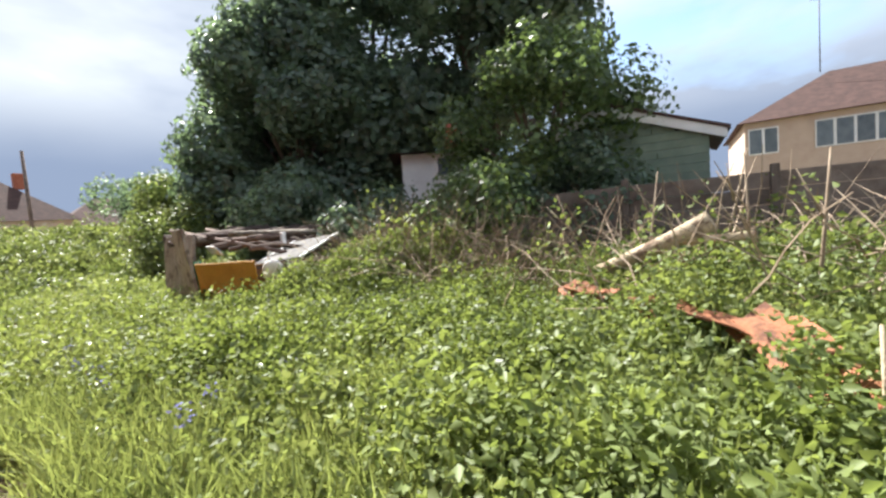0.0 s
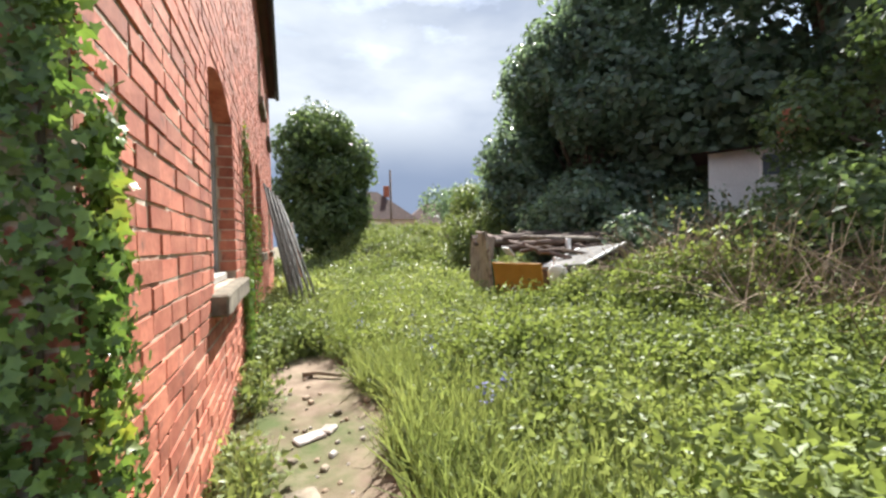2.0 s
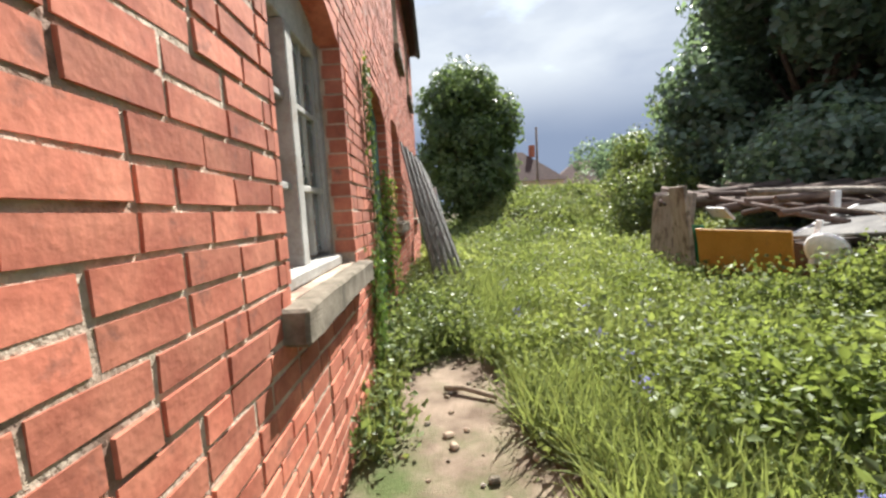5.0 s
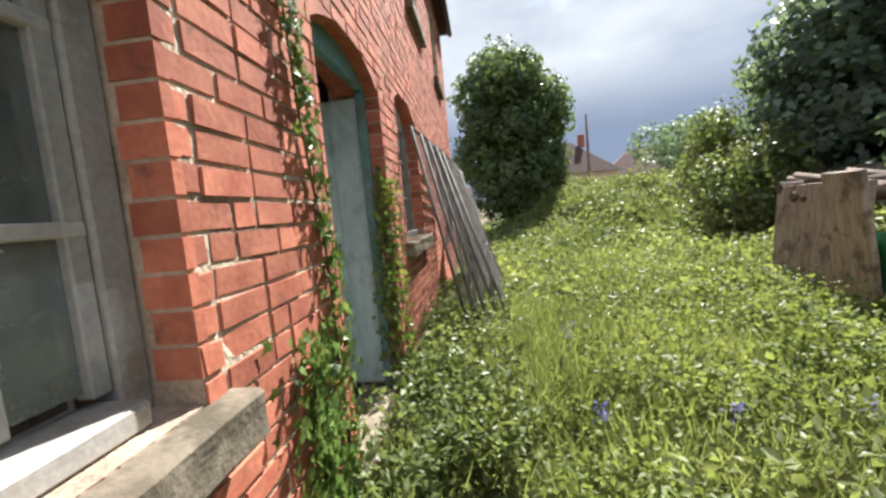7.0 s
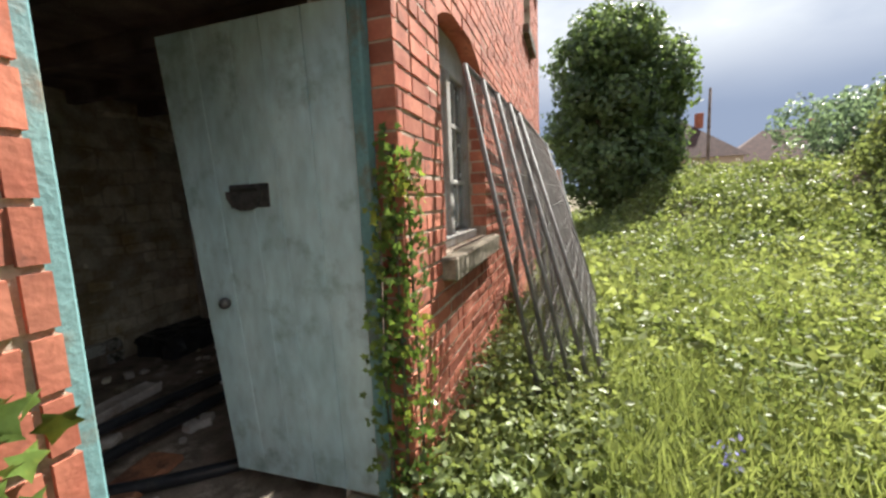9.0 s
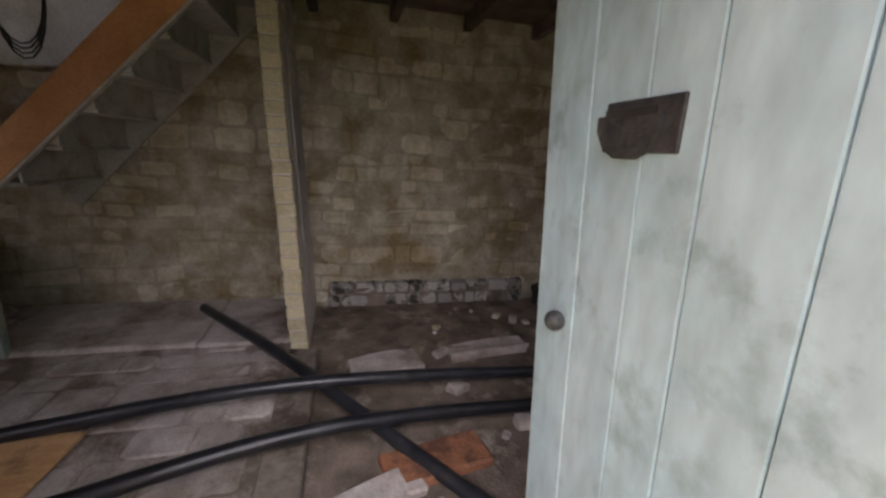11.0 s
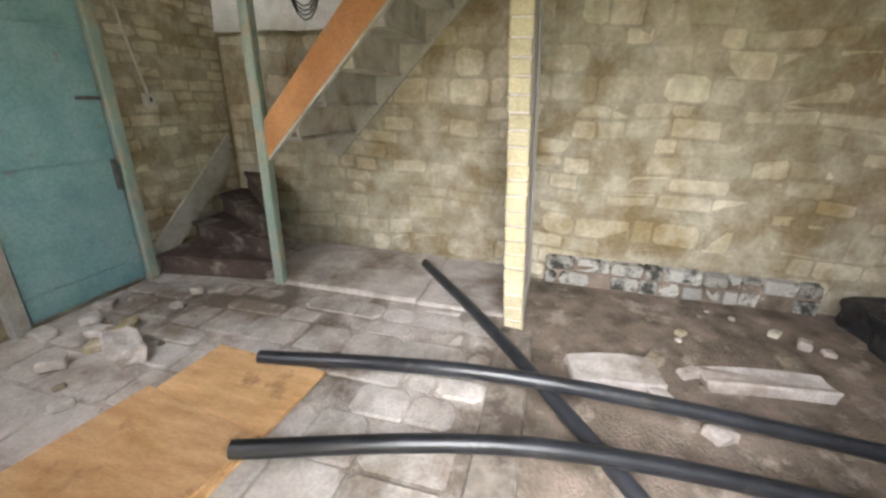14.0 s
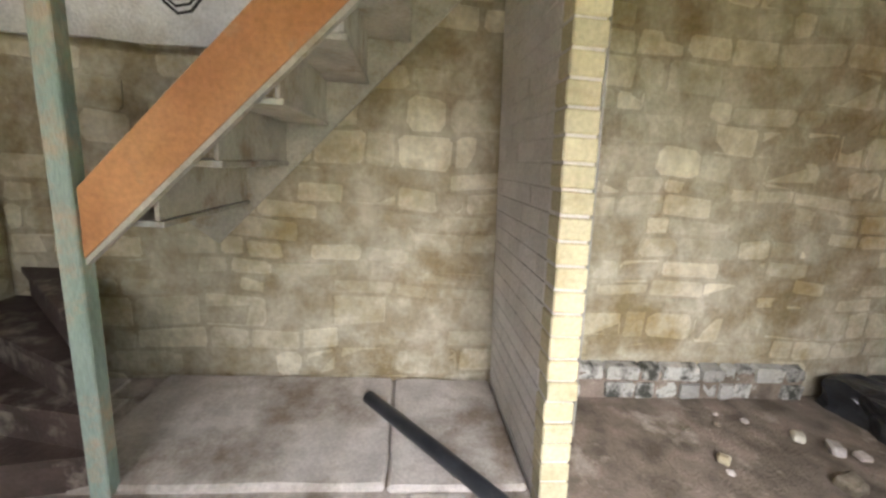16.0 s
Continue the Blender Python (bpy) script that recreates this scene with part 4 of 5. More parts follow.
rr = random.Random(21)
for k in range(70):
    if k < 45:
        at = (rr.uniform(-3.4, -1.0), rr.uniform(3.85, 6.2), 0.085)
    else:
        at = (rr.uniform(-2.5, -1.0), rr.uniform(1.1, 1.9), FLOOR)
    s = rr.choice((0.03, 0.04, 0.06, 0.09))
    rubble("rubble_piece", "small lump of broken masonry on the floor", "rubble", at, (s, s * rr.uniform(0.7, 1.5), s * 0.6), rr.choice((FLAG, FLAG, STONE, CONCRETE)), rr.uniform(0, 180), 10 + k)
# dark crumpled mass put in for the shade in this corner, in pipe black
heap = thing("corner_shade", "dark crumpled mass standing in for shade by the stone wall", "plastic sheet")
bm = block((BACK + 0.05, 5.75, 0.083), (BACK + 0.55, 6.5, 0.28), 0, None, 0, 9)
for v in bm.verts:
    k = noise.noise_vector(v.co * 5.0) * 0.07 + noise.noise_vector(v.co * 13.0) * 0.03
    t = (v.co.z - 0.083) / 0.28
    v.co += Vector((k.x - 0.25 * t * max(0, v.co.x - BACK - 0.1), k.y + 0.12 * t * (6.1 - v.co.y), k.z * t))
part("sheeting", bm, PLASTIC, heap)
wires = thing("wire_coil", "loop of old wire hanging above the stairs", "wire")
for k in range(4):
    part("loop", tube([(-2.95 + 0.03 * k, 2.20 + 0.13 * math.cos(a) + 0.02 * k, 2.27 + (0.30 + 0.03 * k) * math.sin(a)) for a in np.linspace(0, 2 * math.pi, 20)], 0.005, 5), BLACK, wires)


# ---- garden growth ----
def scatter(n, x0, x1, y0, y1, rng, keep=None):
    p = np.stack([rng.uniform(x0, x1, n), rng.uniform(y0, y1, n)], 1)
    return p[keep(p[:, 0], p[:, 1])] if keep is not None else p


def open_ground(x, y):
    """Where things grow: not in the house, not on the trodden strip along it, not in the wrecked shed."""
    path = ((x - 0.58) / (0.47 + 0.10 * np.sin(y * 5))) ** 2 + ((y - 1.7) / 1.75) ** 2 < 1
    step = (x < 0.08) & (y > 3.35) & (y < 4.45)
    shed = (x > 4.0) & (x < 6.1) & (y > 3.7) & (y < 6.9)
    return (x > 0.04) & ~path & ~step & ~shed | (y < -0.5) & (x > -0.6) & (x > -0.4)


def plants(name, label, pos, height, per, size, material, seed, up=0.35, spread=0.07, droop=0.0, wide=0.62):
    rng = np.random.default_rng(seed)
    n = len(pos)
    base = land(pos[:, 0], pos[:, 1])
    h = height(pos[:, 0], pos[:, 1]) * rng.uniform(0.55, 1.2, n)
    t = rng.uniform(0.25, 1.0, (n, per))
    lean = rng.normal(size=(n, 1, 2)) * 0.10
    p = np.empty((n, per, 3))
    p[..., :2] = pos[:, None, :] + lean * t[..., None] * h[:, None, None] * 2 + rng.normal(size=(n, per, 2)) * spread
    p[..., 2] = base[:, None] + t * h[:, None]
    ob = leaf_mesh(name, p.reshape(-1, 3), size, up, material, None, wide, droop=droop, rng=rng)
    return tagged(ob, label, "undergrowth", kind="stuff")


def blades(name, label, pos, height, material, seed):
    rng = np.random.default_rng(seed)
    pts = np.concatenate([pos, land(pos[:, 0], pos[:, 1])[:, None]], 1)
    return tagged(leaf_mesh(name, pts, height, 1.9, material, None, 0.017, rng=rng), label, "grass", kind="stuff")


rg = np.random.default_rng(77)
low = lambda x, y: np.maximum(0.07, 0.12 + 0.24 * np.clip((x - 0.3) / 1.4, 0, 1) + 0.16 * fbm(x, y, 1.6, 1) + 0.13 * fbm(x, y, 3.7, 5))
nettle_zone = lambda x, y: open_ground(x, y) & (fbm(x, y, 0.9, 4) + 0.55 * np.clip((x - 2.0), -1, 1.4) - 0.10 * np.clip(y - 4, 0, 4) > 0.02) & ~((x > 2.7) & (y < -0.7) & (fbm(x, y, 3, 2) > -0.1)) & ~(np.abs((x - 3.65) - (y + 1.35) * 0.95) < 0.34) 
plants("nettles", "thick bright green nettle bed across the garden", scatter(15000, 0.1, 7.2, -3.2, 7.5, rg, nettle_zone), low, 22, 0.050, NETTLE, 1)
plants("garden_weeds", "low leafy weeds and cleavers over the ground", scatter(9000, 0.05, 7.5, -3.5, 12, rg, open_ground), lambda x, y: 0.7 * low(x, y), 10, 0.045, GRASS, 2)
plants("wall_weeds", "ivy and weeds growing along the foot of the wall", scatter(2000, 0.03, 0.8, -1.0, 7.5, rg, open_ground), lambda x, y: 0.16 + 0.24 * np.clip((y - 1.8) / 1.5, 0, 1), 12, 0.055, BRAMBLE, 3)
blades("meadow_grass", "long soft meadow grass among the weeds", scatter(150000, 0.1, 7.5, -3.5, 14, rg, open_ground), 0.26, GRASS, 4)
plants("far_weeds", "rough weeds over the far garden", scatter(9000, 0.1, 14, 6, 24, rg, open_ground), lambda x, y: 0.35 + 0 * x, 9, 0.11, GRASS, 5)
plants("end_weeds", "rough weeds beyond the end of the house", scatter(3500, -14, 3, 12.4, 30, rg), lambda x, y: 0.4 + 0 * x, 9, 0.12, BRAMBLE, 15)
rm = np.random.default_rng(8)
heaps = np.stack([rm.uniform(1.5, 5.2, 60), rm.uniform(-2.4, 4.2, 60)], 1)
spots = (heaps[:, None, :] + rm.normal(size=(60, 55, 2)) * rm.uniform(0.13, 0.28, (60, 1, 1))).reshape(-1, 2)
spots = spots[open_ground(spots[:, 0], spots[:, 1])]
plants("nettle_mounds", "lush rounded mounds of young nettles", spots, lambda x, y: 0.24 + 0.34 * np.exp(-np.min((x[:, None] - heaps[:, 0]) ** 2 + (y[:, None] - heaps[:, 1]) ** 2, axis=1) / 0.06), 20, 0.052, NETTLE, 28, spread=0.06)
blades("tall_grass", "tall soft grass down the middle of the garden", scatter(80000, 0.8, 3.2, -1.5, 11, rg, lambda x, y: open_ground(x, y) & (fbm(x, y, 1.4, 3) > -0.15)), 0.33, GRASS, 29)
clump = lambda x, y: open_ground(x, y) & (x > 1.1) & ~((x > 4.4) & (y > 0.2) & (y < 3.2)) & (fbm(x, y, 2.1, 6) + 0.5 * fbm(x, y, 4.3, 2) > 0.34)
plants("bramble_clumps", "bramble clumps standing above the nettles", scatter(5200, 1.0, 6.5, -2.8, 9.0, rg, clump), lambda x, y: 0.50 + 0 * x, 13, 0.055, BRAMBLE, 26, spread=0.09)
plants("cow_parsley", "pale feathery weeds among the grass", scatter(900, 0.9, 4.5, -1.0, 10, rg, open_ground), lambda x, y: 0.52 + 0 * x, 22, 0.026, PALEWEED, 27, spread=0.06)
bank = lambda x, y: open_ground(x, y) & ((y > 10.5 - 0.1 * x) | (x > 5.9) | ((x - 5.7) ** 2 + (y + 1.6) ** 2 < 1.0)) & (fbm(x, y, 1.1, 7) > -0.35)
plants("brambles", "tangled bramble thicket on the garden bank", scatter(13000, 1.2, 15, -5, 25, rg, bank), lambda x, y: 0.45 + 0.25 * fbm(x, y, 1.3, 3), 12, 0.10, BRAMBLE, 6, spread=0.16)
plants("edge_brambles", "bramble leaves spilling round the rubbish heap", scatter(1600, 3.2, 5.6, 1.8, 3.9, rg), lambda x, y: 0.28 + 0.12 * fbm(x, y, 2.0, 3), 12, 0.065, BRAMBLE, 16, spread=0.10)
plants("sapling_growth", "tall fresh green shoots above the brambles", scatter(200, 4.6, 6.9, -2.6, 2.4, rg, lambda x, y: fbm(x, y, 2.3, 9) > 0.12), lambda x, y: 1.0 + 0 * x, 18, 0.075, NETTLE, 8, spread=0.09)

# dead stems and twigs over the heap
def sticks(name, label, starts, length, radius, lift, seed, material):
    rng = random.Random(seed)
    verts, faces = [], []
    for x, y in starts:
        z = float(land(x, y)) + rng.uniform(0.0, 0.25)
        a, e = rng.uniform(0, 2 * math.pi), rng.uniform(*lift)
        d = Vector((math.cos(a) * math.cos(e), math.sin(a) * math.cos(e), math.sin(e)))
        pts = [Vector((x, y, z))]
        ln = rng.uniform(0.5, 1.1) * length
        for k in range(4):
            d = (d + Vector((rng.uniform(-0.25, 0.25), rng.uniform(-0.25, 0.25), rng.uniform(-0.3, 0.12)))).normalized()
            pts.append(pts[-1] + d * ln / 4)
        for i, p in enumerate(pts):
            r = radius * (1 - 0.18 * i)
            for c in range(3):
                q = d.to_track_quat("Z", "Y") @ Vector((r * math.cos(c * 2.1), r * math.sin(c * 2.1), 0))
                verts.append(p + q)
            if i:
                o = len(verts) - 6
                faces += [(o + c, o + (c + 1) % 3, o + 3 + (c + 1) % 3, o + 3 + c) for c in range(3)]
    return tagged(link(name, verts, faces, material), label, "twigs", kind="stuff")


rt = random.Random(31)
sticks("dead_brambles", "tangle of dead brown bramble stems", [(rt.uniform(4.5, 6.9), rt.uniform(0.3, 3.2)) for _ in range(1000)], 1.1, 0.008, (0.1, 1.3), 1, TWIG)
sticks("dead_stems", "bare pale stems leaning from the brush heap", [(rt.uniform(4.0, 6.8), rt.uniform(-4.5, 0.3)) for _ in range(420)], 1.3, 0.010, (0.0, 1.2), 2, TWIG)
for x, y, h, lx, ly in ((5.4, -1.0, 1.3, 0.2, -0.15), (5.0, -1.9, 1.25, -0.1, 0.05), (5.6, -0.4, 1.2, -0.25, 0.3), (4.4, -2.2, 1.25, 0.05, -0.1), (5.9, -1.7, 1.4, 0.1, -0.3), (6.0, 0.6, 1.1, 0.1, 0.2), (5.2, -2.9, 1.2, -0.2, -0.3)):
    b = thing("bare_branch", "thin bare upright dead branch in the brush heap", "branch", "bare branches")
    z = float(land(x, y)) - 0.05
    part("stem", tube([(x, y, z), (x + lx * 0.4, y + ly * 0.5, z + h * 0.5), (x + lx, y + ly, z + h)], 0.018, 6, 0.4), TWIG, b)
    part("twig", tube([(x + lx * 0.5, y + ly * 0.5, z + h * 0.6), (x + lx * 0.2, y + ly + 0.2, z + h * 0.9)], 0.009, 5, 0.4), TWIG, b)

log = thing("cut_log", "pale cut tree log with a stub branch on the brush heap", "log")
trunk = part("trunk", tube([(5.0, -0.45, 0.58), (5.0, -0.85, 0.74), (5.0, -1.25, 0.92), (4.95, -1.6, 1.1)], 0.055, 12, 1.75), LOGBARK, log)
part("branch_stub", tube([(4.98, -1.3, 0.92), (4.92, -1.6, 0.93), (4.88, -1.92, 0.96)], 0.045, 10, 0.8), LOGBARK, log)


def crumpled(name, label, cat, at, size, material, turn, seed, wave=0.07):
    o = thing(name, label, cat, "rusted sheets")
    bm = block((-size[0] / 2, -size[1] / 2, 0), (size[0] / 2, size[1] / 2, 0.012), 0, None, 0, 4)
    for v in bm.verts:
        k = noise.noise_vector(Vector((v.co.x * 3.2 + seed, v.co.y * 3.2, 0)))
        v.co += Vector((k.x * 0.05, k.y * 0.05, k.z * wave * 2))
    bm.transform(pose(*at, *turn))
    part("sheet", bm, material, o)


rq = random.Random(44)
for k in range(10):
    t = k / 9
    x, y = 4.5 - 1.75 * t + rq.gauss(0, 0.10), -0.45 - 1.8 * t + rq.gauss(0, 0.10)
    crumpled("rusty_sheet", "crumpled rusty orange metal sheet half buried in nettles", "scrap metal", (x, y, float(land(x, y)) + rq.uniform(0.18, 0.32)), (rq.uniform(0.22, 0.48), rq.uniform(0.18, 0.34)), TERRA, (rq.uniform(-35, 35), rq.uniform(-30, 15), rq.uniform(0, 180)), k * 3.1, 0.03)
cane = thing("cane", "thin pale cane stuck upright in the nettles", "cane")
part("rod", tube([(2.55, -1.98, 0.1), (2.62, -2.02, 0.4), (2.66, -2.02, 0.75)], 0.011, 6, 0.7), LOGBARK, cane)

# ---- wrecked shed ----
wreck = thing("collapsed_shed", "collapsed timber shed with ochre panel and fallen roof boards", "shed wreck")
W = lambda x, y: (x * 0.9994 - (y - 1.5) * 0.0349, x * 0.0349 + (y - 1.5) * 0.9994 + 1.5)
def panel(name, p, q, z0, z1, thick, material, lean=0.0, label=""):
    """An upright board from p to q; lean pushes its top sideways."""
    p, q = Vector((*p, 0)), Vector((*q, 0))
    d = q - p
    ln = d.length
    bm = block((0, -thick / 2, 0), (ln, thick / 2, z1 - z0), 0.006, None, 0.0, 3)
    bm.transform(Matrix.Translation((p.x, p.y, z0)) @ Matrix.Rotation(math.atan2(d.y, d.x), 4, "Z") @ Matrix.Rotation(radians(lean), 4, "X"))
    for v in bm.verts:
        v.co += Vector(noise.noise_vector(v.co * 2.5)) * 0.015
    return part(name, bm, material, wreck, label)


panel("side_panel", W(4.05, 5.25), W(4.35, 6.7), 0.1, 1.40, 0.05, WOODGREY, 4, "grey-brown weathered side board")
panel("side_panel", W(4.0, 4.98), W(4.12, 5.5), 0.1, 1.50, 0.05, WOODGREY, -6)
panel("green_board", W(3.99, 4.86), W(4.02, 5.10), 0.15, 0.97, 0.03, GREENPANEL, 0, "green painted board")
panel("ochre_panel", W(4.20, 3.76), W(3.99, 4.86), 0.15, 0.95, 0.03, ORANGE, -8, "ochre laminate panel")
panel("white_board", W(4.15, 4.55), W(4.5, 5.35), 1.05, 1.22, 0.03, WHITE, -35, "white painted board")
bm = bmesh.new()
bmesh.ops.create_uvsphere(bm, u_segments=16, v_segments=8, radius=0.19)
bm.transform(pose(*W(4.27, 3.55), 0.76, 0, 70, 20) @ Matrix.Diagonal((1, 1, 0.35, 1)))
part("basin", bm, WHITE, wreck, "broken white basin")
panel("broken_slat", W(4.22, 3.62), W(4.24, 3.70), 0.6, 1.05, 0.02, WHITE, 6)
panel("post", W(4.9, 4.15), W(4.98, 4.15), 0.3, 1.32, 0.06, WHITE, 2, "short pale post")
rw = random.Random(12)
for k in range(16):
    y = 4.15 + k * 0.165
    a, b = W(4.35 + rw.uniform(-0.15, 0.15), y), W(6.1 + rw.uniform(-0.3, 0.2), y + rw.uniform(-0.5, 0.3))
    za, zb = 1.18 + rw.uniform(-0.12, 0.22) + 0.02 * k * 0.5, 1.35 + rw.uniform(-0.12, 0.12)
    part("roof_board", tube([(*a, za), ((a[0] + b[0]) / 2, (a[1] + b[1]) / 2, (za + zb) / 2 + rw.uniform(-0.05, 0.05)), (*b, zb)], rw.uniform(0.03, 0.075), 4), WOODGREY if k % 6 == 2 else WOODDARK, wreck)
for k in range(7):
    a, b = W(4.6 + k * 0.2, 3.5 + rw.uniform(-0.2, 0.2)), W(4.4 + k * 0.28, 6.6 + rw.uniform(-0.3, 0.3))
    part("rafter", tube([(*a, 1.05 + rw.uniform(-0.1, 0.1)), (*b, 1.45 + rw.uniform(-0.1, 0.08))], 0.035, 4), WOODDARK, wreck)
roof_bm = block((-0.45, -0.45, -0.02), (0.45, 0.45, 0.02), 0.01, None, 0.0, 3)
roof_bm.transform(pose(*W(4.72, 3.55), 1.04, -6, -18, 8))
part("roof_sheet", roof_bm, FELT, wreck, "pale grey felted roof sheet")
for s in (-1, 1):
    edge = block((-0.47, s * 0.46 - 0.02, 0.0), (0.47, s * 0.46 + 0.02, 0.03), 0.006)
    edge.transform(pose(*W(4.72, 3.55), 1.04, -6, -18, 8))
    part("fascia", edge, WHITE, wreck, "white edge batten")
# solid dark block in place of the shaded hollow under the boards
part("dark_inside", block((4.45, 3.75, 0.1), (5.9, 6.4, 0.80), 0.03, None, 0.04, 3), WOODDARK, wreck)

# ---- mesh fence panels leaning on the house ----
def fence_panel(foot, top, length, seed):
    """A steel site fence panel: tube frame and welded wires, its foot out from the wall and its top against it."""
    o = thing("steel_mesh_barrier", "rusty steel mesh site barrier leaning on the brick wall", "barrier", "leaning barriers")
    f0, t0 = Vector(foot), Vector(top)
    along_y = Vector((0.03, 1, 0)) * length
    for a, b in ((f0, t0), (f0 + along_y, t0 + along_y), (f0, f0 + along_y), (t0, t0 + along_y)):
        part("frame_tube", tube([a, b], 0.015, 8), STEEL, o)
    vs, fs = [], []
    def wire(a, b):
        n = len(vs)
        d = (b - a).normalized()
        u, w = d.orthogonal().normalized() * 0.0026, d.cross(d.orthogonal()).normalized() * 0.0026
        vs.extend([a + u, a - u * 0.5 + w, a - u * 0.5 - w, b + u, b - u * 0.5 + w, b - u * 0.5 - w])
        fs.extend([(n, n + 1, n + 4, n + 3), (n + 1, n + 2, n + 5, n + 4), (n + 2, n, n + 3, n + 5)])
    for k in range(1, 34):
        wire(f0 + along_y * k / 34, t0 + along_y * k / 34)
    for k in range(1, 12):
        wire(f0 + (t0 - f0) * k / 12, f0 + (t0 - f0) * k / 12 + along_y)
    link("wire_mesh", vs, fs, STEEL, o)


for k, (fx, fy, ty, tz, ln) in enumerate(((0.50, 5.55, 5.62, 2.25, 2.3), (0.60, 5.60, 5.85, 2.22, 2.3), (0.70, 5.66, 6.05, 2.18, 2.2), (0.82, 5.66, 6.25, 2.15, 2.2), (0.92, 5.72, 6.35, 2.1, 2.2))):
    fence_panel((fx, fy - 0.15, 0.12), (0.10 + 0.05 * k, ty - 0.35, tz), ln, k)
sheet = thing("white_sheet", "pale plastic sheet propped behind the fence panels", "plastic sheet")
bm = block((-0.02, -0.4, 0), (0.02, 0.4, 1.25), 0.01, None, 0, 4)
for v in bm.verts:
    v.co += Vector(noise.noise_vector(v.co * 3)) * 0.06
bm.transform(pose(0.62, 8.6, 0.6, 0, -12, 20))
part("sheet", bm, WHITE, sheet)

# ---- small things on the path ----
stick2 = thing("branch_piece", "curved bark-covered branch lying on the path", "branch")
part("branch", tube([(0.50, 2.68, 0.10), (0.63, 2.64, 0.115), (0.84, 2.50, 0.10)], 0.022, 7, 0.8), TWIG, stick2)
for k, (x, y, a, b) in enumerate(((0.50, 1.40, 0.20, 0.11), (0.62, 1.47, 0.12, 0.10), (0.44, 0.72, 0.22, 0.16), (0.38, 1.15, 0.08, 0.05))):
    rubble("broken_tile", "broken white tile lying on the soil path", "tile", (x, y, 0.072), (a, b, 0.022), FLAG if k < 2 else CONCRETE, 20 + 40 * k, 90 + k)
rs = random.Random(5)
for k in range(60):
    s = rs.choice((0.015, 0.02, 0.03, 0.045))
    rubble("path_stone", "small stone on the bare soil path", "stone", (0.55 + rs.gauss(0, 0.16), rs.uniform(0.4, 2.8), 0.07), (s, s * 1.3, s * 0.7), rs.choice((CONCRETE, TWIG, FLAG)), rs.uniform(0, 180), 200 + k)
for k in range(15):
    x, y = rs.uniform(0.9, 3.4), rs.uniform(-0.6, 5.0)
    z = float(land(x, y))
    b = thing("bluebell", "violet bluebell spike in the long grass", "flower", "bluebells")
    part("stalk", tube([(x, y, z), (x + 0.01, y, z + 0.25), (x + 0.04, y + 0.02, z + 0.36)], 0.004, 4, 0.6), GRASS, b)
    q = np.random.default_rng(k)
    pts = np.stack([x + 0.02 + q.normal(size=26) * 0.022, y + q.normal(size=26) * 0.022, z + 0.24 + q.uniform(0, 0.13, 26)], 1)
    leaf_mesh("bell_cluster", pts, 0.030, -0.4, BLUEBELL, b, 0.6, rng=q)["kind"] = "stuff"


# ---- trees ----
def tree(name, label, base, height, lobes, count, size, material, seed, droop=0.0, shell=0.35):
    """A tapered trunk with limbs into the crown's lobes, and single leaves thick in the lobes' outer shells."""
    rng = np.random.default_rng(seed)
    o = thing(name, label, "tree", at=(0, 0, 0))
    x, y = base
    z = float(land(x, y)) - 0.1
    part("trunk", tube([(x, y, z), (x + 0.1, y, z + height * 0.3), (x - 0.05, y + 0.1, z + height * 0.62)], 0.035 * height, 10, 0.45), BARK, o)
    pts, ways = [], []
    total = sum(r[3] ** 2 for r in lobes)
    for lx, ly, lz, r, stretch in lobes:
        part("limb", tube([(x, y, z + height * 0.28), (x + lx * 0.5, y + ly * 0.5, z + (height * 0.28 + lz) / 2 + 0.2), (x + lx, y + ly, z + lz)], 0.012 * height, 6, 0.3), BARK, o)
        n = int(count * r * r / total)
        d = rng.normal(size=(n, 3))
        d /= np.linalg.norm(d, axis=1, keepdims=True)
        bumps = 1 + 0.16 * np.sin(d[:, 0] * 7 + lx) * np.sin(d[:, 1] * 6 + ly) + 0.13 * np.sin(d[:, 2] * 9 + d[:, 0] * 5)
        rad = r * bumps * (1 - shell * rng.random(n) ** 1.6)
        p = d * rad[:, None] * np.array((1, 1, stretch)) + np.array((x + lx, y + ly, z + lz))
        clump = np.sin(p[:, 0] * 4.1 + seed) * np.sin(p[:, 1] * 3.7) * np.sin(p[:, 2] * 4.3)
        keep = clump > -0.62 + 0.3 * rng.random(n)
        p = p[keep]
        way = d[keep][p[:, 2] > 0.15] + rng.normal(size=(int((p[:, 2] > 0.15).sum()), 3)) * 0.35
        ways.append(way / np.linalg.norm(way, axis=1, keepdims=True))
        pts.append(p[p[:, 2] > 0.15])
    crown = leaf_mesh("crown", np.concatenate(pts), size, 0.15, material, o, 0.7, out=np.concatenate(ways), droop=droop, rng=rng)
    return o


def random_lobes(seed, n, rx, z0, z1, r0, r1, stretch=1.0):
    q = random.Random(seed)
    out = []
    for k in range(n):
        a, t = q.uniform(0, 6.28), (k + 0.5) / n
        w = rx * math.sqrt(max(0.05, 1 - (2 * t - 0.9) ** 2 * 0.75))
        out.append((w * math.cos(a), w * math.sin(a), z0 + (z1 - z0) * t, q.uniform(r0, r1), stretch))
    return out


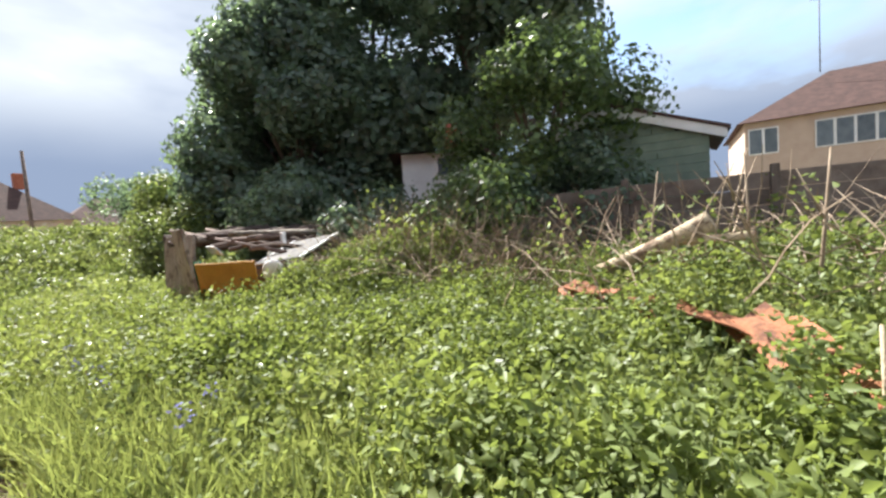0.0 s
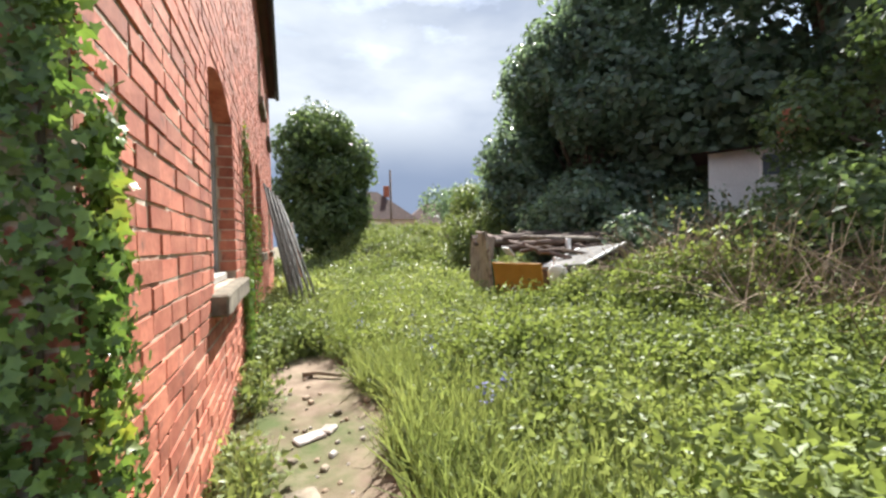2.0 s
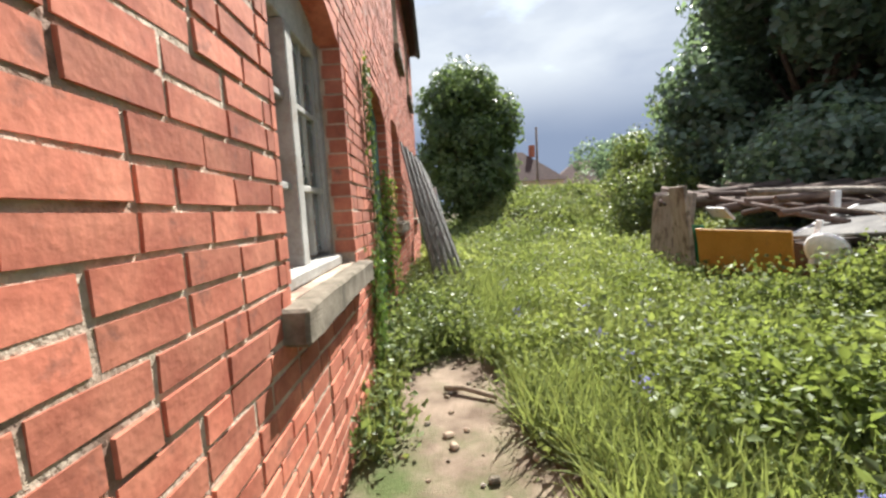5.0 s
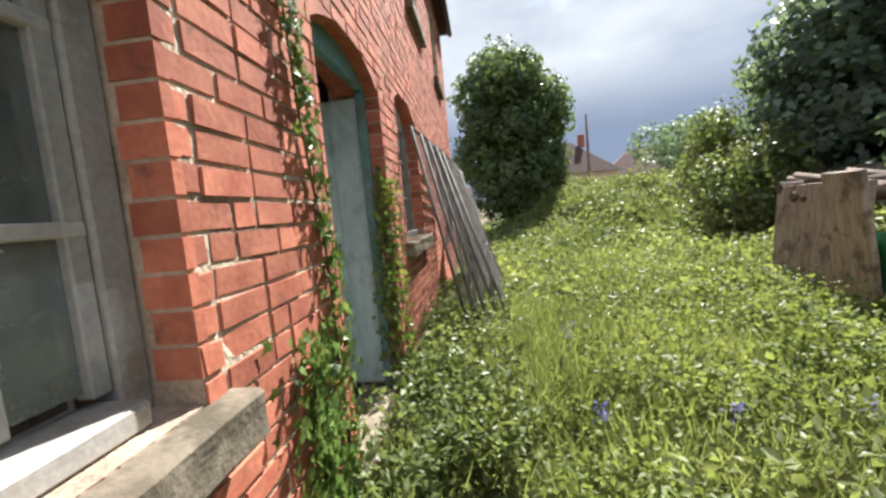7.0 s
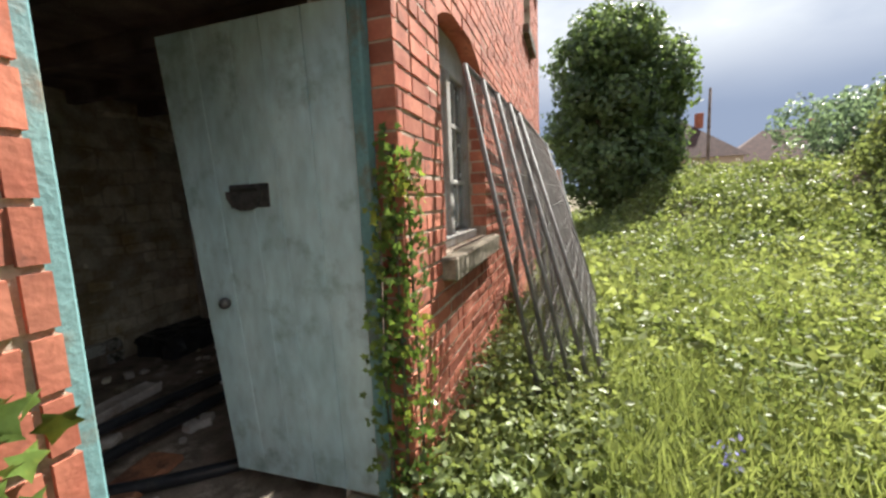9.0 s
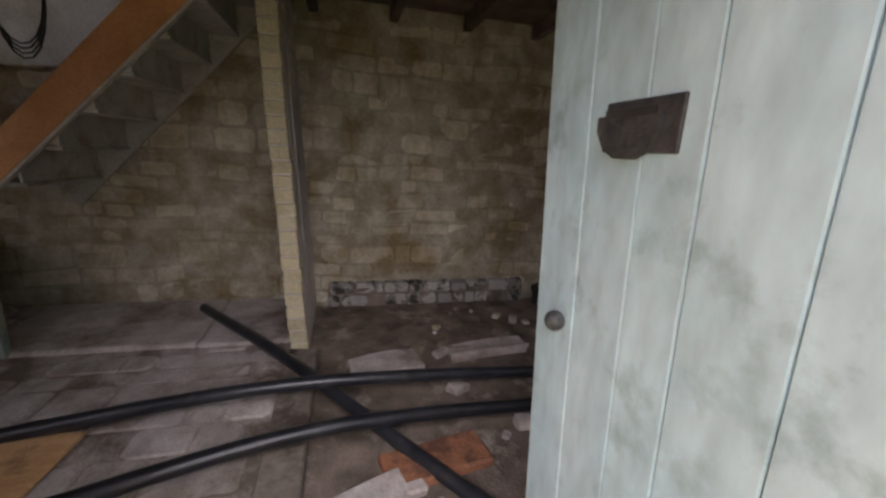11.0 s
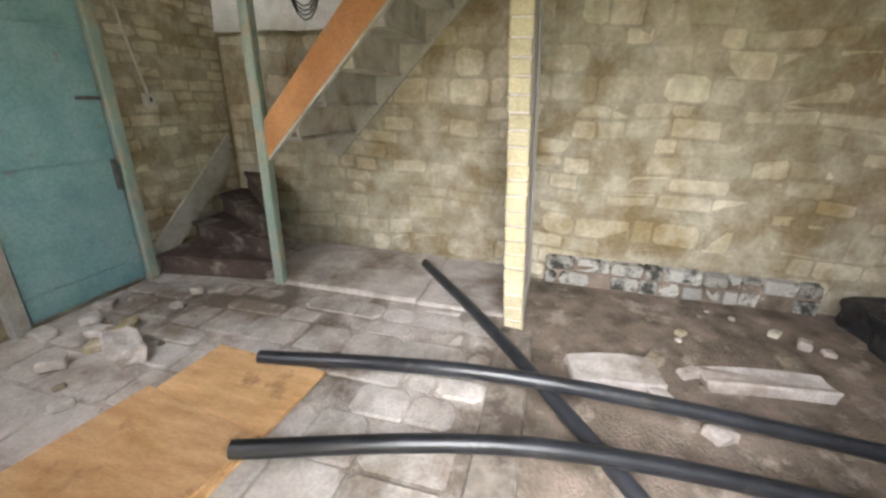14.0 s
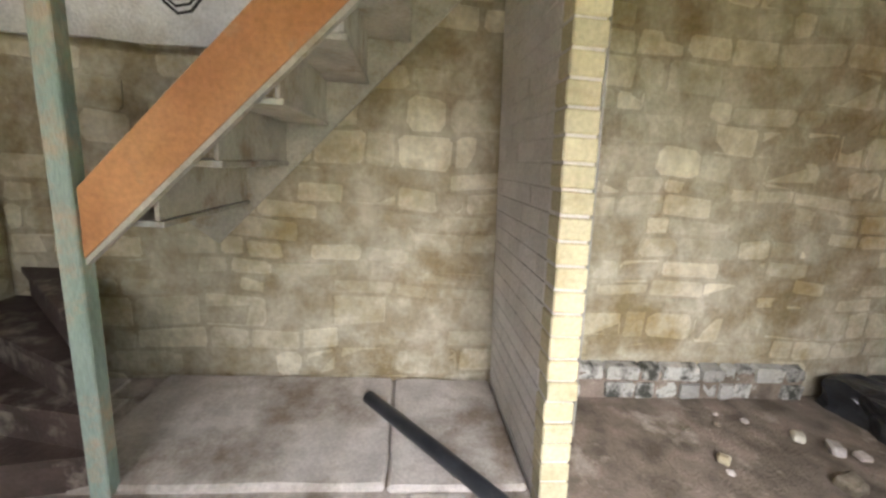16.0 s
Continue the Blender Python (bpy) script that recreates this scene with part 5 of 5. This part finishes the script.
tree("ivy_clad_tree", "dense round dark green ivy-clad tree", (10.4, 10.3), 8.2, random_lobes(1, 34, 2.5, 1.5, 7.6, 0.9, 1.6), 85000, 0.21, DARKLEAF, 1)
tree("dark_conifer", "tall dark conifer behind the garden fence", (13.6, 9.6), 13, random_lobes(2, 20, 2.8, 2, 12.5, 1.5, 2.4, 0.9), 42000, 0.27, DARKLEAF, 2, droop=0.5)
tree("dark_conifer", "broad dark conifer beside a white house", (14.0, 4.6), 12, random_lobes(3, 18, 2.8, 4.5, 11.8, 1.4, 2.2, 0.9), 36000, 0.27, DARKLEAF, 3, droop=0.5)
tree("elder_tree", "feathery mid-green elder overhanging the fence", (9.1, 1.2), 5.4, random_lobes(4, 20, 1.6, 1.6, 4.6, 0.5, 1.0), 19000, 0.12, ELDER, 4, shell=0.8)
tree("elder_tree", "leafy elder bush shading the fence", (8.5, 0.5), 2.8, random_lobes(14, 10, 1.0, 0.9, 2.3, 0.5, 0.8), 10000, 0.12, DARKLEAF, 24, shell=0.8)
tree("round_tree", "round leafy tree beyond the house end", (2.1, 19.5), 8.0, random_lobes(5, 22, 1.45, 1.3, 6.6, 0.8, 1.35), 40000, 0.19, ELDER, 5)
tree("hedge_bush", "bright green bush at the garden edge", (9.0, 14.3), 3.6, random_lobes(6, 16, 1.5, 0.6, 3.1, 0.5, 1.0), 22000, 0.12, BRAMBLE, 6, shell=0.7)
tree("hedge_bush", "rough green bush at the foot of the dark tree", (6.9, 10.8), 2.2, random_lobes(7, 9, 1.1, 0.6, 1.7, 0.6, 0.85), 10000, 0.11, BRAMBLE, 7, shell=0.7)
tree("hedge_bush", "dark bush on the far bank", (11.5, 24), 3.6, random_lobes(8, 9, 1.8, 1.5, 3.2, 0.9, 1.3), 8000, 0.18, DARKLEAF, 8)

tree("fence_bush", "dark overgrown bush against the garden fence", (7.0, 6.9), 2.4, random_lobes(9, 9, 0.9, 0.5, 1.8, 0.6, 0.9), 11000, 0.12, DARKLEAF, 9, shell=0.7)
tree("fence_bush", "shady bush under the elder by the fence", (6.9, 4.2), 2.2, random_lobes(10, 8, 0.8, 0.5, 1.6, 0.55, 0.8), 9000, 0.12, DARKLEAF, 10, shell=0.7)
tree("fence_bush", "shady brambly bush before the fence", (7.0, 1.9), 2.0, random_lobes(11, 8, 0.9, 0.5, 1.5, 0.5, 0.75), 9000, 0.11, ELDER, 11, shell=0.8)

# ---- boundary fence, shed and houses beyond ----
garden_fence = thing("garden_fence", "grey-brown horizontal board garden fence", "fence")
for k in range(12):
    y0 = -8.0 + k * 1.85
    part("post", block((7.45, y0 - 0.05, -0.1), (7.55, y0 + 0.05, 1.72), 0.01), FENCEWOOD, garden_fence)
    for j in range(7):
        part("board", block((7.50 + 0.012 * (j % 2), y0 + 0.055, 0.05 + j * 0.225), (7.53 + 0.012 * (j % 2), y0 + 1.795, 0.05 + j * 0.225 + 0.218), 0.004), FENCEWOOD, garden_fence)
shed = thing("green_shed", "sage green clad shed with white fascia behind the fence", "shed")
for j in range(22):
    z0 = 0.1 + j * 0.15
    half = min(1.7, max(0.1, (3.56 - z0 - 0.146) / 0.385))
    part("cladding_board", block((8.9, -0.1 - half, z0), (8.95 + 0.01 * (j % 2), -0.1 + half, z0 + 0.146), 0.004), SHEDGREEN, shed)
part("shed_wall", block((8.96, -1.75, 0), (12, 1.55, 2.7)), SHEDGREEN, shed)
for s in (-1, 1):
    part("fascia", prism([(-0.1, 3.45), (-0.1, 3.62), (-0.1 + s * 1.95, 2.86), (-0.1 + s * 1.95, 2.70)], 8.8, 8.86, 0), WHITE, shed)
    part("roof_slope", prism([(-0.1, 3.62), (-0.1, 3.68), (-0.1 + s * 2.0, 2.90), (-0.1 + s * 2.0, 2.84)], 8.78, 12.1, 0), ROOFTILE, shed)

for o in shed.children:
    o.location.z = -0.38


def house(at, size, eave, ridge, rz, wall, label, windows, hipped=True):
    """A plain house: walls, tiled roof, chimney and its windows."""
    o = thing("house", label, "house")
    w, d = size
    m = pose(at[0], at[1], 0, 0, 0, rz)
    bm = block((-w / 2, -d / 2, 0), (w / 2, d / 2, eave))
    bm.transform(m)
    part("wall", bm, wall, o)
    bm = bmesh.new()
    h = w / 2 + 0.35, d / 2 + 0.35
    inset = h[1] if hipped else 0
    vs = [bm.verts.new(v) for v in ((-h[0], -h[1], eave - 0.05), (h[0], -h[1], eave - 0.05), (h[0], h[1], eave - 0.05), (-h[0], h[1], eave - 0.05), (-h[0] + inset, 0, ridge), (h[0] - inset, 0, ridge))]
    for fc in ((0, 1, 5, 4), (2, 3, 4, 5), (1, 2, 5), (3, 0, 4), (3, 2, 1, 0)):
        bm.faces.new([vs[i] for i in fc])
    bm.transform(m)
    r = part("roof", bm, ROOFTILE, o)
    bm = block((w * 0.2, -0.3, ridge - 0.6), (w * 0.2 + 0.6, 0.3, ridge + 0.7), 0.03)
    bm.transform(m)
    part("chimney", bm, BRICK, r)
    for x, z, ww, hh in windows:
        bm = block((x - ww / 2, -d / 2 - 0.05, z), (x + ww / 2, -d / 2 - 0.002, z + hh), 0.01)
        bm.transform(m)
        win = part("window", bm, WHITE, o)
        n = max(1, round(ww / 0.8))
        for k in range(n):
            bm = block((x - ww / 2 + ww * k / n + 0.06, -d / 2 - 0.06, z + 0.07), (x - ww / 2 + ww * (k + 1) / n - 0.06, -d / 2 - 0.052, z + hh - 0.07))
            bm.transform(m)
            part("pane", bm, DARKPANE, win)
    return o


house((33, -11.4), (14, 9), 5.4, 8.3, -90, RENDER, "peach rendered house with brown hipped tile roof", [(-6.2, 3.6, 1.3, 1.4), (-2.6, 3.6, 3.0, 1.4), (2.6, 3.6, 1.5, 1.4)])
house((11.0, 5.0), (1.9, 1.6), 3.3, 3.45, -57, WHITE, "white outbuilding glimpsed between the trees", [(0.3, 2.55, 0.6, 0.6)])
house((9.5, 46), (9, 7), 4.0, 7.4, 0, RENDER, "distant bungalow with red tile roof", [(-2, 1.5, 1.4, 1.2), (2, 1.5, 1.4, 1.2)])
house((19.5, 50), (10, 7), 3.6, 6.6, -8, RENDER, "distant pale bungalow with brown roof", [(-2, 1.5, 1.4, 1.2)])
pole = thing("utility_pole", "dark wooden utility pole beyond the garden", "pole")
part("shaft", tube([(9.4, 35, 0), (9.4, 35, 8.0)], 0.13, 8, 0.7), WOODDARK, pole)
aerial = thing("roof_aerial", "thin tv aerial on the peach house", "aerial")
part("mast", tube([(31.5, -8.2, 8.0), (31.5, -8.2, 12.4)], 0.03, 5), STEEL, aerial)
part("crossbar", tube([(31.5, -8.6, 12.0), (31.5, -7.8, 12.0)], 0.02, 5), STEEL, aerial)
